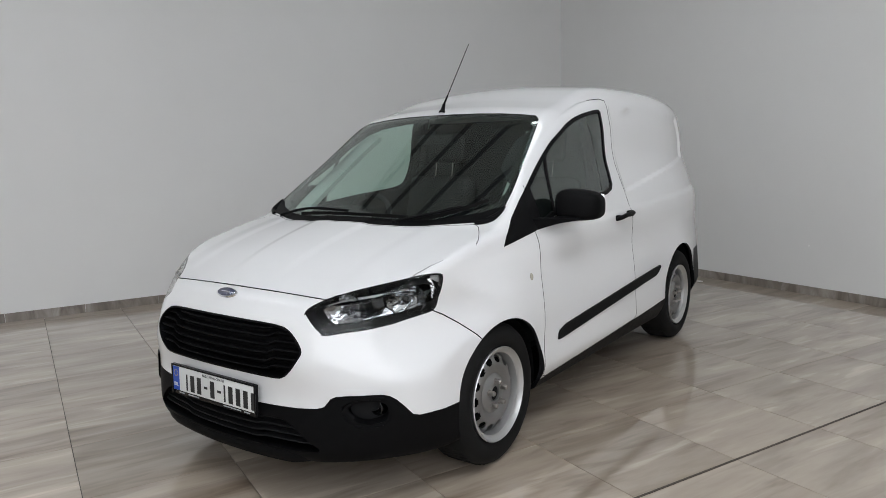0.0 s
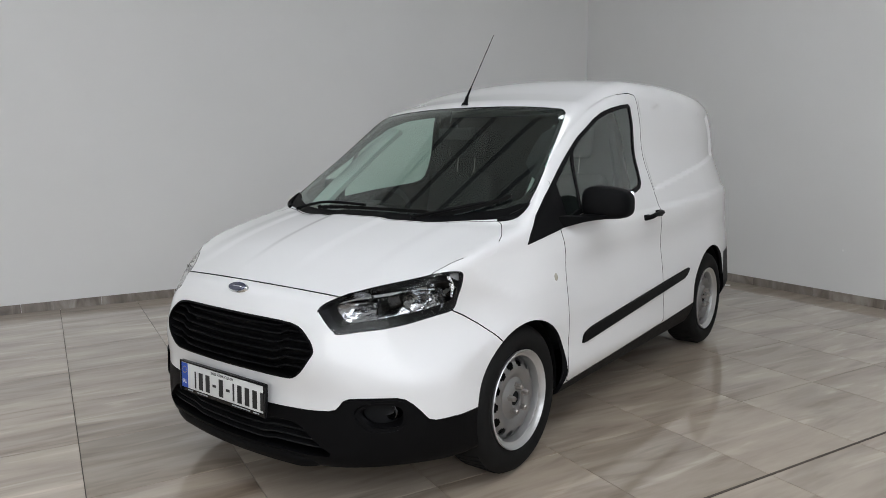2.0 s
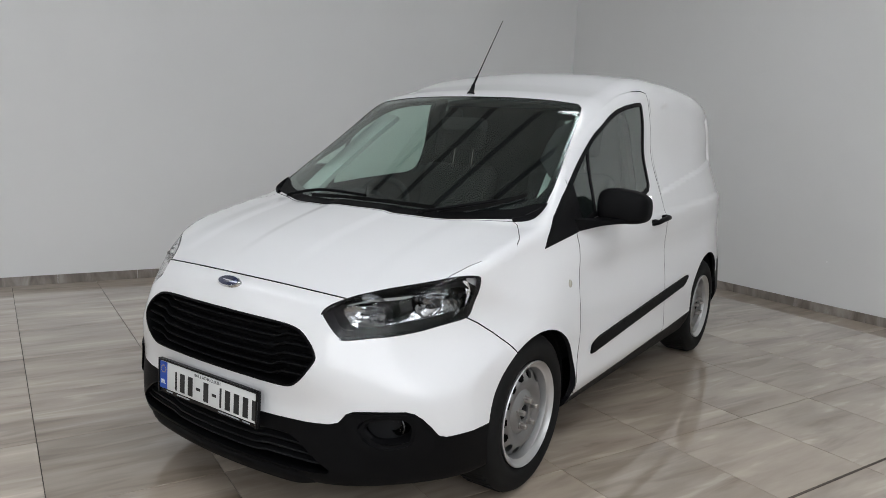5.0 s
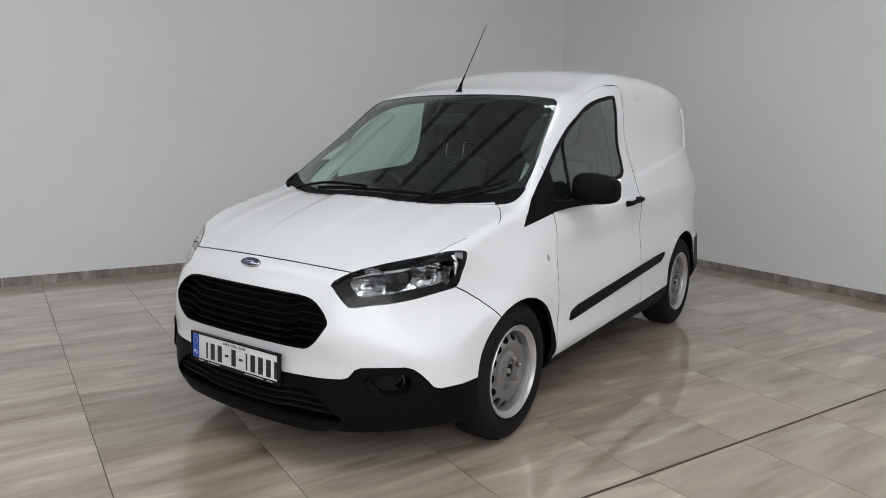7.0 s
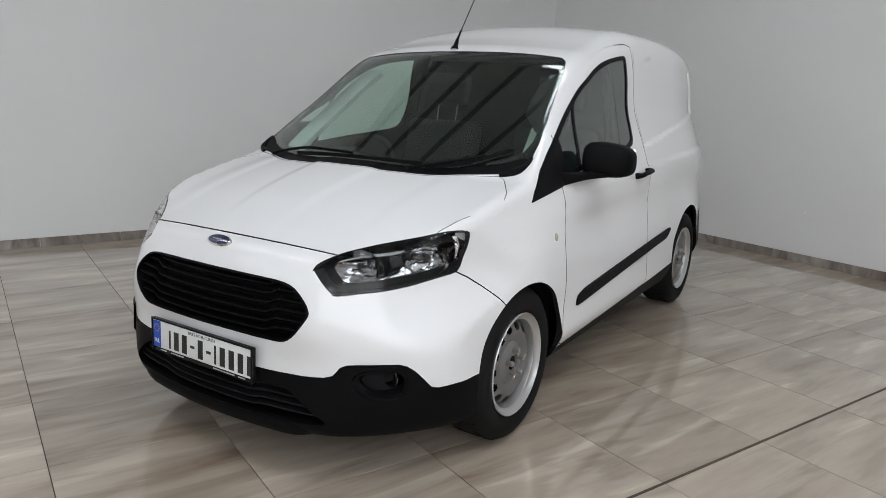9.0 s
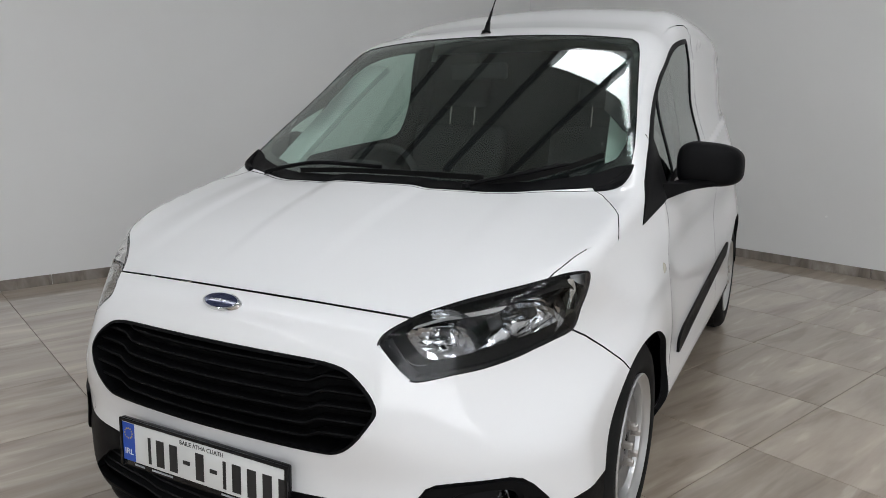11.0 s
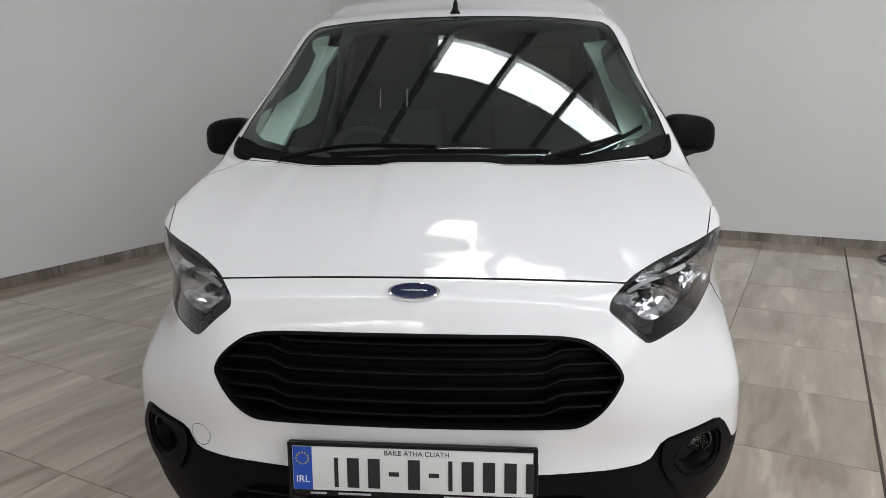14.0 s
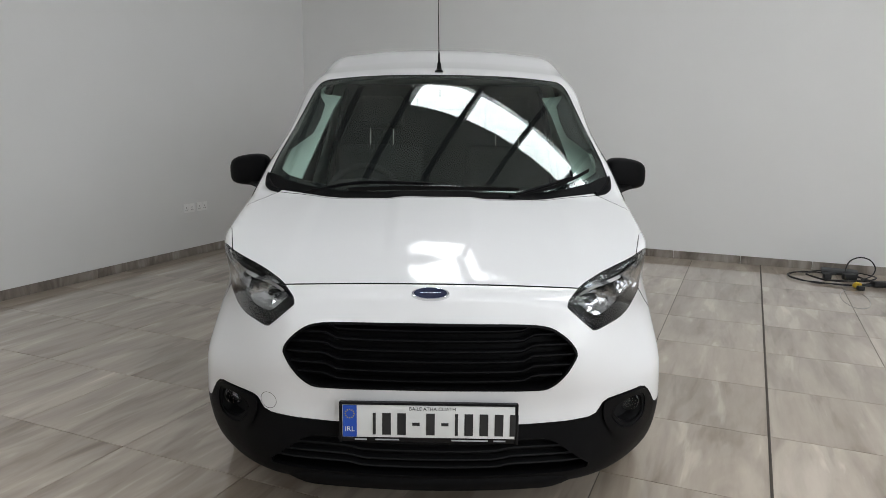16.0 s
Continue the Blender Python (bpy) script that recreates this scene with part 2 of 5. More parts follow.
def strip(sections, into=None, closed=True):
    """A skin over a row of equal closed sections, with ends."""
    bm = bmesh.new()
    rows = [[bm.verts.new(p) for p in s] for s in sections]
    n = len(rows[0])
    for a, b in zip(rows, rows[1:]):
        for k in range(n if closed else n - 1):
            bm.faces.new((a[k], a[(k + 1) % n], b[(k + 1) % n], b[k]))
    if closed:
        bm.faces.new(rows[0][::-1])
        bm.faces.new(rows[-1])
    bmesh.ops.recalc_face_normals(bm, faces=bm.faces)
    return bm if into is None else join(into, bm)


# ---- van body form: a solid given by smooth limits on its sides, nose, top and tail ----
def smax(a, b, k):
    h = np.maximum(k - np.abs(a - b), 0) / k
    return np.maximum(a, b) + h * h * k / 4


def smin(a, b, k):
    return -smax(-a, -b, k)


def ramp(v, a, b):
    s = np.minimum(np.maximum((v - a) / (b - a), 0), 1)
    return s * s * (3 - 2 * s)


KNOTS = {}


def curve(v, knots):
    """A smooth curve through knots (at, value): cubic Hermite with finite-difference slopes."""
    if id(knots) not in KNOTS:
        k = np.array(knots, float)
        KNOTS[id(knots)] = k[:, 0], k[:, 1], np.gradient(k[:, 1], k[:, 0]), knots
    px, py, m, _ = KNOTS[id(knots)]
    v = np.asarray(v, float)
    i = np.minimum(np.maximum(np.searchsorted(px, v) - 1, 0), len(px) - 2)
    h = px[i + 1] - px[i]
    s = np.minimum(np.maximum((v - px[i]) / h, 0), 1)
    inside = (2 * s**3 - 3 * s**2 + 1) * py[i] + (s**3 - 2 * s**2 + s) * h * m[i] + (-2 * s**3 + 3 * s**2) * py[i + 1] + (s**3 - s**2) * h * m[i + 1]
    return inside + np.minimum(v - px[0], 0) * m[0] + np.maximum(v - px[-1], 0) * m[-1]


SIDE = [(0.2, 0.859), (0.35, 0.864), (0.5, 0.854), (0.65, 0.842), (0.8, 0.824), (0.9, 0.823), (1.0, 0.809), (1.1, 0.779), (1.3, 0.714), (1.5, 0.689), (1.6, 0.668), (1.75, 0.643)]
NOSE = [(0.15, 0.025), (0.25, -0.022), (0.33, -0.023), (0.45, -0.013), (0.6, -0.026), (0.7, 0.002), (0.78, 0.036), (0.85, 0.040), (1.0, 0.115)]
CORNER = [(0.2, 1.906), (0.4, 1.353), (0.5, 1.357), (0.7, 3.157), (0.9, 2.288)]
BONNET = [(0.0, 0.805), (0.1, 0.8335), (0.2, 0.8715), (0.3, 0.9105), (0.4, 0.9485), (0.55, 0.994), (0.8, 1.054), (1.1, 1.114)]
ROOF = [(1.2, 1.470), (1.45, 1.556), (1.66, 1.600), (1.9, 1.655), (2.2, 1.740), (2.8, 1.776), (3.4, 1.758), (4.1, 1.703), (4.3, 1.680)]
FLARE = [0.036, 0.880, 0.30, 0.425, 0.74]
TAPER = [0.055, 0.017, 0.145]
CROWN = [0.148, -0.103, 0.118]
SCREEN = [0.790, 1.032, 0.668, 0.253]


def half_width(y, z):
    w = curve(z, SIDE)
    w = w - (TAPER[0] + TAPER[1] * ramp(z, 0.5, 0.9) * (1 - ramp(z, 0.95, 1.15))) * np.maximum(1.2 - y, 0)
    w = w - 0.06 * (1 - ramp(z, 0.18, 0.36)) * ramp(y, 0.9, 1.2)
    # shoulder crease, and the pressed panel of the load bay
    line = 0.955 + 0.035 * (y - 1.2)
    w = w + 0.009 * (1 - ramp(z, line - 0.012, line + 0.02)) * ramp(z, line - 0.16, line - 0.02) * ramp(y, 1.1, 1.6)
    low, high = 1.085 + 0.125 * (y - 2.34), 1.612 - 0.02 * (y - 2.3)
    w = w - 0.014 * ramp(z, low, low + 0.02) * (1 - ramp(z, high - 0.02, high)) * (1 - ramp(y + 0.5 * np.abs(z - 1.4), 3.86, 3.93)) * ramp(y, 2.41, 2.44)
    w = w + FLARE[0] * np.exp(-(((y - FLARE[1]) / FLARE[2]) ** 2)) * ramp(z, FLARE[3], FLARE[3] + 0.17) * (1 - ramp(z, FLARE[4], FLARE[4] + 0.2))
    w = w + 0.016 * np.exp(-(((y - 3.31) / 0.40) ** 2)) * ramp(z, 0.45, 0.62) * (1 - ramp(z, 0.72, 0.9))
    return w - TAPER[2] * np.maximum(y - 3.2, 0) ** 2


def nose(x, z):
    return curve(z, NOSE) + 0.05 * (x / 0.45) ** 2 + curve(z, CORNER) * np.maximum(x - 0.42, 0) ** 2


def screen(x, y):
    return SCREEN[1] + (y - SCREEN[0] - SCREEN[3] * x * x - 0.07 * x**4) * SCREEN[2]


def top(x, y):
    bonnet = curve(y, BONNET) - CROWN[0] * x * x - CROWN[1] * x**4
    bonnet = bonnet - 0.045 * x * x * (1 - ramp(y, 0.05, 0.55))
    # raised middle and outer creases of the bonnet
    bonnet = bonnet + (0.006 * (1 - ramp(x, 0.105 + 0.04 * y, 0.165 + 0.04 * y)) + 0.004 * ramp(x, 0.43, 0.50) * (1 - ramp(x, 0.50, 0.62))) * ramp(y, 0.17, 0.40)
    roof = curve(y, ROOF) - CROWN[2] * x * x
    return smin(smax(bonnet, screen(x, y), 0.02), roof, 0.05)


def form(p):
    """Below zero inside the van's outer skin; close to metres near it."""
    x, y, z = np.abs(p[..., 0]), p[..., 1], p[..., 2]
    side = (x - half_width(y, z)) * 0.95
    front = (nose(x, z) - y) * 0.8
    up = (z - top(x, y)) * 0.85
    tail = y - 4.14 + 0.12 * x * x + 0.10 * np.maximum(z - 1.0, 0) ** 2
    base = 0.19 + 0.03 * ramp(y, 0.3, 1.0) - z
    f = smax(side, front, 0.06)
    f = smax(f, tail, 0.12)
    f = smax(f, up, 0.055 - 0.02 * ramp(y, 0.15, 0.5) + 0.06 * ramp(y, 0.9, 1.7))
    return smax(f, base, 0.03)


def slope(p):
    e = 1e-4
    g = np.stack([form(p + d) - form(p - d) for d in np.eye(3) * e], -1)
    return g / np.maximum(np.linalg.norm(g, axis=-1, keepdims=True), 1e-9)


def meet(start, way, near, far, depth=0.0):
    """Where rays from inside out cross the skin (depth below it)."""
    a, b = np.full(len(start), near, float), np.full(len(start), far, float)
    for _ in range(26):
        m = (a + b) / 2
        out = form(start + way * m[:, None]) > -depth
        b, a = np.where(out, m, b), np.where(out, a, m)
    return start + way * ((a + b) / 2)[:, None]


# ---- the van: skins, panels and cutting ----
TOPOLOGY, SHEETS = {}, {}


def skin_faces(n):
    key = tuple(n)
    if key not in TOPOLOGY:
        index, verts, faces = {}, [], []

        def vert(k):
            if k not in index:
                index[k] = len(verts)
                verts.append(k)
            return index[k]
        for axis in range(3):
            u, v = (axis + 1) % 3, (axis + 2) % 3
            for end in (0, n[axis]):
                for i in range(n[u]):
                    for j in range(n[v]):
                        quad = []
                        for di, dj in ((0, 0), (1, 0), (1, 1), (0, 1)):
                            k = [0, 0, 0]
                            k[axis], k[u], k[v] = end, i + di, j + dj
                            quad.append(vert(tuple(k)))
                        faces.append(quad if end else quad[::-1])
        TOPOLOGY[key] = np.array(verts), np.array(faces)
    return TOPOLOGY[key]


def skin(depth, step):
    """A closed mesh of the form, moved inwards by depth: verts and quads."""
    lo, hi = np.array((-0.95, -0.12, 0.1)), np.array((0.95, 4.25, 1.85))
    n = [int(round(v / step)) for v in hi - lo]
    grid, faces = skin_faces(n)
    box_at = lo + grid / np.array(n) * (hi - lo)
    core = np.stack([box_at[:, 0] * 0.25, 0.75 + (box_at[:, 1] - lo[1]) / (hi[1] - lo[1]) * 2.7, 0.55 + (box_at[:, 2] - lo[2]) / (hi[2] - lo[2]) * 0.35], -1)
    return meet(core, box_at - core, 0.0, 1.3, depth), faces


def layer(outer, inner, step):
    """A closed sheet between two depths under the skin."""
    if (outer, inner, step) in SHEETS:
        return SHEETS[outer, inner, step]
    a, fa = skin(outer, step)
    b, fb = skin(inner, step)
    me = bpy.data.meshes.new("layer")
    me.from_pydata(np.concatenate([a, b]).tolist(), [], np.concatenate([fa, fb[:, ::-1] + len(a)]).tolist())
    SHEETS[outer, inner, step] = me
    return me


def prism(poly, axis, a, b):
    """A closed block: poly in the plane across axis, from a to b along it."""
    def at(p, d):
        return {"x": (d, p[0], p[1]), "y": (p[0], d, p[1]), "z": (p[0], p[1], d)}[axis]
    bm = bmesh.new()
    lo, hi = [bm.verts.new(at(p, a)) for p in poly], [bm.verts.new(at(p, b)) for p in poly]
    n = len(poly)
    for i in range(n):
        bm.faces.new((lo[i], lo[(i + 1) % n], hi[(i + 1) % n], hi[i]))
    bm.faces.new(lo[::-1])
    bm.faces.new(hi)
    bmesh.ops.recalc_face_normals(bm, faces=bm.faces)
    bmesh.ops.triangulate(bm, faces=bm.faces)
    return bm


def cut(me, blocks, how):
    """me with each block taken away (DIFFERENCE) or kept alone (INTERSECT)."""
    temp = new("temp", me)
    made = [temp]
    for bm in blocks:
        block = bpy.data.meshes.new("block")
        bm.to_mesh(block)
        bm.free()
        ob = new("block", block)
        made.append(ob)
        mod = temp.modifiers.new("cut", "BOOLEAN")
        mod.operation, mod.object, mod.solver = how, ob, "MANIFOLD"
    graph = bpy.context.evaluated_depsgraph_get()
    graph.update()
    out = bpy.data.meshes.new_from_object(temp.evaluated_get(graph))
    for ob in made:
        data = ob.data
        bpy.data.objects.remove(ob)
        if data is not me:
            bpy.data.meshes.remove(data)
    return out


def dress(me, depth=0.0, lining=False):
    """True normals of the form on the outer face; flat ones on cut edges. With lining, inner faces take the second material."""
    count = len(me.vertices)
    co = np.empty(count * 3)
    me.vertices.foreach_get("co", co)
    co = co.reshape(-1, 3)
    f = form(co) + depth
    nv = slope(co)
    loops = np.empty(len(me.loops), int)
    me.loops.foreach_get("vertex_index", loops)
    pn = np.empty(len(me.polygons) * 3)
    me.polygons.foreach_get("normal", pn)
    pn = pn.reshape(-1, 3)
    total = np.empty(len(me.polygons), int)
    me.polygons.foreach_get("loop_total", total)
    face = np.repeat(np.arange(len(total)), total)
    ln = pn[face].copy()
    facing = np.einsum("ij,ij->i", nv[loops], ln)
    on = (np.abs(f[loops]) < 0.002) & (facing > 0.5)
    ln[on] = nv[loops][on]
    back = facing < -0.5
    ln[back] = -nv[loops][back]
    me.polygons.foreach_set("use_smooth", np.ones(len(total), bool))
    if lining:
        starts = np.r_[0, np.cumsum(total)[:-1]]
        deep = np.minimum.reduceat(-f[loops], starts)
        edge = (np.minimum.reduceat(facing, starts) < 0.5) & (np.maximum.reduceat(np.abs(facing), starts) < 0.9)
        me.polygons.foreach_set("material_index", np.where(deep > 0.008, 1, np.where(edge, len(me.materials) - 1, 0)))
    me.normals_split_custom_set(ln.tolist())


def panel(name, me, mat, parent, label="", depth=0.0, lining=False):
    me.materials.clear()
    for m in mat if isinstance(mat, (list, tuple)) else (mat,):
        me.materials.append(m)
    me.polygons.foreach_set("material_index", np.zeros(len(me.polygons), int))
    dress(me, depth, lining)
    ob = new(name, me)
    ob.parent = parent
    if label:
        tagged(ob, label)
    return ob


def grow(poly, d):
    """The outline moved outwards by d."""
    p = np.array(poly, float)
    area = np.sum(p[:, 0] * np.roll(p[:, 1], -1) - np.roll(p[:, 0], -1) * p[:, 1])
    t = np.roll(p, -1, 0) - np.roll(p, 1, 0)
    nrm = np.stack([t[:, 1], -t[:, 0]], -1) / np.maximum(np.linalg.norm(t, axis=1, keepdims=True), 1e-9)
    return [tuple(q) for q in p + nrm * d * (1 if area > 0 else -1)]


def flip(poly):
    return [(-a, b) for a, b in poly][::-1]


def whole(half):
    """A closed outline from its right half, listed from the middle out and back to the middle."""
    return list(half) + [(-a, b) for a, b in half[::-1] if abs(a) > 1e-6]


def smooth(points, n=4):
    return [tuple(p) for p in spline(points, n, closed=True)]


def on_front(x, z, out=0.0):
    """The place on the nose at x and z, moved out by metres."""
    p = meet(np.array([(x, 1.0, z)], float), np.array([(0.0, -1.0, 0.0)]), 0, 1.3)
    return (p + slope(p) * out)[0]


def on_side(y, z, out=0.0, s=1):
    p = meet(np.array([(0.0, y, z)], float), np.array([(1.0, 0.0, 0.0)]), 0, 1.2)
    p = (p + slope(p) * out)[0]
    return np.array((p[0] * s, p[1], p[2]))


def on_top(x, y, out=0.0):
    p = meet(np.array([(x, y, 0.6)], float), np.array([(0.0, 0.0, 1.0)]), 0, 1.4)
    return (p + slope(p) * out)[0]


HEADLIGHT = smooth([(0.425, 0.779), (0.435, 0.797), (0.476, 0.824), (0.522, 0.841), (0.56, 0.853), (0.609, 0.866), (0.659, 0.879), (0.698, 0.890), (0.735, 0.899), (0.764, 0.895), (0.768, 0.871), (0.762, 0.834), (0.751, 0.795), (0.744, 0.757),
                    (0.736, 0.743), (0.717, 0.735), (0.690, 0.725), (0.663, 0.715), (0.618, 0.706), (0.571, 0.703), (0.524, 0.697), (0.503, 0.701), (0.486, 0.715), (0.453, 0.745), (0.428, 0.766)], 3)
GRILLE = smooth(whole([(0.0, 0.529), (0.15, 0.528), (0.31, 0.524), (0.365, 0.529), (0.408, 0.561), (0.444, 0.612), (0.453, 0.640), (0.432, 0.675), (0.388, 0.710), (0.343, 0.725), (0.27, 0.731), (0.13, 0.734), (0.0, 0.735)]), 3)
SCREEN_CUT = whole([(0.0, 0.748), (0.2, 0.760), (0.37, 0.795), (0.48, 0.843), (0.56, 0.888), (0.66, 0.940), (0.712, 0.990), (0.731, 1.05), (0.719, 1.15), (0.692, 1.28), (0.664, 1.40), (0.642, 1.50), (0.622, 1.59), (0.605, 1.64), (0.575, 1.665), (0.45, 1.652), (0.3, 1.634), (0.15, 1.620), (0.0, 1.614)])
FRIT_CUT = whole([(0.0, 0.862), (0.2, 0.868), (0.37, 0.894), (0.48, 0.933), (0.56, 0.975), (0.635, 1.025), (0.680, 1.080), (0.690, 1.15), (0.669, 1.28), (0.644, 1.40), (0.624, 1.49), (0.605, 1.575), (0.572, 1.618), (0.45, 1.622), (0.3, 1.608), (0.15, 1.597), (0.0, 1.592)])
SIDE_WINDOW = [(0.937, 0.950), (0.965, 0.990), (1.044, 1.064), (1.15, 1.137), (1.266, 1.207), (1.433, 1.308), (1.591, 1.408), (1.782, 1.497), (1.90, 1.534), (2.018, 1.559), (2.16, 1.580), (2.25, 1.588), (2.272, 1.575), (2.270, 1.47), (2.266, 1.34), (2.261, 1.22), (2.245, 1.155), (2.21, 1.125), (2.13, 1.105), (1.7, 1.072), (1.423, 1.043), (1.206, 0.992)]
DOOR = [(1.206, 0.985), (1.222, 0.93), (1.224, 0.87), (1.216, 0.76), (1.208, 0.60), (1.196, 0.42), (1.196, 0.335), (1.203, 0.298), (1.235, 0.287), (1.8, 0.3135), (2.35, 0.340), (2.385, 0.360), (2.40, 0.6), (2.405, 1.0), (2.385, 1.2), (2.375, 1.4), (2.385, 1.60), (2.37, 1.643), (2.30, 1.652),
        (2.169, 1.640), (2.03, 1.616), (1.899, 1.580), (1.76, 1.537), (1.624, 1.476), (1.50, 1.407), (1.398, 1.338), (1.30, 1.268), (1.235, 1.205), (1.222, 1.16), (1.212, 1.05)]
BONNET_CUT = whole([(0.0, -0.05), (0.30, -0.05), (0.468, 0.08)] + [(x, float(on_front(x, z - 0.004)[1])) for x, z in ((0.478, 0.824), (0.50, 0.833), (0.53, 0.844), (0.56, 0.853), (0.585, 0.860), (0.61, 0.866), (0.635, 0.873), (0.66, 0.879), (0.70, 0.890))]
                   + [(0.748, 0.546), (0.764, 0.585), (0.780, 0.655), (0.783, 0.72), (0.762, 0.79), (0.722, 0.858), (0.686, 0.912), (0.66, 0.925), (0.56, 0.878), (0.48, 0.832), (0.37, 0.784), (0.2, 0.750), (0.0, 0.738)])
BUMPER_CUT = [(-0.3, 0.0), (0.70, 0.0), (0.70, 0.58), (0.655, 0.620), (0.582, 0.682), (0.525, 0.722), (0.470, 0.752), (0.30, 0.775), (0.20, 0.802), (0.148, 0.8245), (0.126, 0.8335), (0.107, 0.8400), (0.05, 0.860), (-0.3, 0.92)]
BLACK_HALF = [(0.0, 0.412), (0.30, 0.412), (0.42, 0.415), (0.50, 0.420), (0.525, 0.428), (0.536, 0.442), (0.547, 0.459), (0.566, 0.4685), (0.60, 0.471), (0.64, 0.471), (0.695, 0.470), (0.715, 0.462), (0.733, 0.443), (0.752, 0.412), (0.768, 0.381), (0.782, 0.373), (0.81, 0.374), (0.84, 0.368), (1.0, 0.36), (1.0, 0.02), (0.0, 0.02)]
FOG_OUTER = smooth([(0.553, 0.455), (0.572, 0.464), (0.64, 0.466), (0.694, 0.464), (0.725, 0.444), (0.748, 0.408), (0.762, 0.375), (0.755, 0.330), (0.738, 0.313), (0.663, 0.303), (0.622, 0.317), (0.580, 0.356), (0.552, 0.41)], 3)
FOG_HOLE = smooth([(0.592, 0.412), (0.610, 0.436), (0.65, 0.444), (0.69, 0.440), (0.708, 0.420), (0.708, 0.378), (0.695, 0.362), (0.665, 0.355), (0.632, 0.364), (0.606, 0.388)], 3)
INTAKE = whole([(0.0, 0.362), (0.30, 0.366), (0.355, 0.364), (0.40, 0.345), (0.505, 0.262), (0.50, 0.248), (0.42, 0.243), (0.0, 0.243)])
ARCH_F = [(0.856 + 0.338 * math.cos(a), 0.308 + 0.338 * math.sin(a)) for a in np.linspace(0, 2 * math.pi, 72, endpoint=False)]
ARCH_R = [(3.290 + 0.385 * math.cos(a), 0.320 + 0.368 * math.sin(a)) for a in np.linspace(0, 2 * math.pi, 72, endpoint=False)]
MOULDING = [(1.338, 0.447), (1.348, 0.474), (1.366, 0.490), (1.44, 0.506), (2.1, 0.551), (2.78, 0.597), (2.825, 0.599), (2.832, 0.588), (2.79, 0.560), (2.74, 0.543), (1.775, 0.475), (1.38, 0.447)]


def both(poly, axis, a, b):
    """The same block on both sides of the van: axis x mirrors the reach, the others the outline."""
    if axis == "x":
        return [prism(poly, "x", a, b), prism(poly, "x", -b, -a)]
    return [prism(poly, axis, a, b), prism(flip(poly), axis, a, b)]


van = tagged(new("van"), "small white panel van with black bumpers, parked on tiles", "van")

shell = layer(0.0, 0.018, 0.024)
shell = cut(shell, [prism(SCREEN_CUT, "z", 0.9, 1.9)], "DIFFERENCE")
shell = cut(shell, both(SIDE_WINDOW, "x", 0.5, 1.2), "DIFFERENCE")
shell = cut(shell, both(HEADLIGHT, "y", -0.3, 0.565), "DIFFERENCE")
shell = cut(shell, [prism(GRILLE, "y", -0.3, 0.3)], "DIFFERENCE")
shell = cut(shell, both(ARCH_F, "x", 0.42, 1.2) + both(ARCH_R, "x", 0.42, 1.2), "DIFFERENCE")
front = cut(shell, [prism(grow(BUMPER_CUT, -0.0026), "x", -1.2, 1.2)], "INTERSECT")
shell = cut(shell, [prism(grow(BUMPER_CUT, 0.0026), "x", -1.2, 1.2)], "DIFFERENCE")
bonnet_me = cut(shell, [prism(grow(BONNET_CUT, -0.0014), "z", 0.815, 1.2)], "INTERSECT")
shell = cut(shell, [prism(grow(BONNET_CUT, 0.0014), "z", 0.815, 1.2)], "DIFFERENCE")
door_l = cut(shell, [prism(grow(DOOR, -0.0022), "x", 0.5, 1.2)], "INTERSECT")
door_r = cut(shell, [prism(grow(DOOR, -0.0022), "x", -1.2, -0.5)], "INTERSECT")
shell = cut(shell, both(grow(DOOR, 0.0022), "x", 0.5, 1.2), "DIFFERENCE")
BLACK = whole(BLACK_HALF)
lower = cut(front, [prism(grow(BLACK, -0.001), "y", -0.5, 0.9)], "INTERSECT")
front = cut(front, [prism(grow(BLACK, 0.001), "y", -0.5, 0.9)], "DIFFERENCE")
lower = cut(lower, both(FOG_HOLE, "y", -0.3, 0.5) + [prism(INTAKE, "y", -0.3, 0.3)], "DIFFERENCE")
SILL = [(1.15, 0.0), (3.0, 0.0), (3.0, 0.368), (1.15, 0.280)]
sill_l = cut(shell, [prism(SILL, "x", 0.3, 1.2)], "INTERSECT")
sill_r = cut(shell, [prism(SILL, "x", -1.2, -0.3)], "INTERSECT")
TAIL = [(3.655, 0.0), (4.4, 0.0), (4.4, 0.60), (3.655, 0.60)]
tail_me = cut(shell, [prism(TAIL, "x", -1.2, 1.2)], "INTERSECT")
shell = cut(shell, both(SILL, "x", 0.3, 1.2) + [prism(TAIL, "x", -1.2, 1.2)], "DIFFERENCE")

body = panel("body_shell", shell, (PAINT, LINING, CABIN), van, "white painted steel body", lining=True)
# underside darkened by colour, so white paint throws no light onto the floor
for face in body.data.polygons:
    if face.center.z < 0.27 and face.normal.z < -0.6:
        face.material_index = 2
panel("bonnet", bonnet_me, (PAINT, CABIN), van, "white bonnet with faint creases", lining=True)
panel("front_bumper", front, (PAINT, CABIN), van, "white upper bumper skin", lining=True)
panel("lower_bumper", lower, TRIM, van, "black textured plastic lower bumper")
door_left = panel("door", door_l, (PAINT, CABIN), van, "white front door", lining=True)
door_right = panel("door", door_r, (PAINT, CABIN), van, "white front door", lining=True)
panel("sill", sill_l, TRIM, van, "black sill strip")
panel("sill", sill_r, TRIM, van, "black sill strip")
panel("rear_bumper", tail_me, TRIM, van, "black plastic rear bumper")

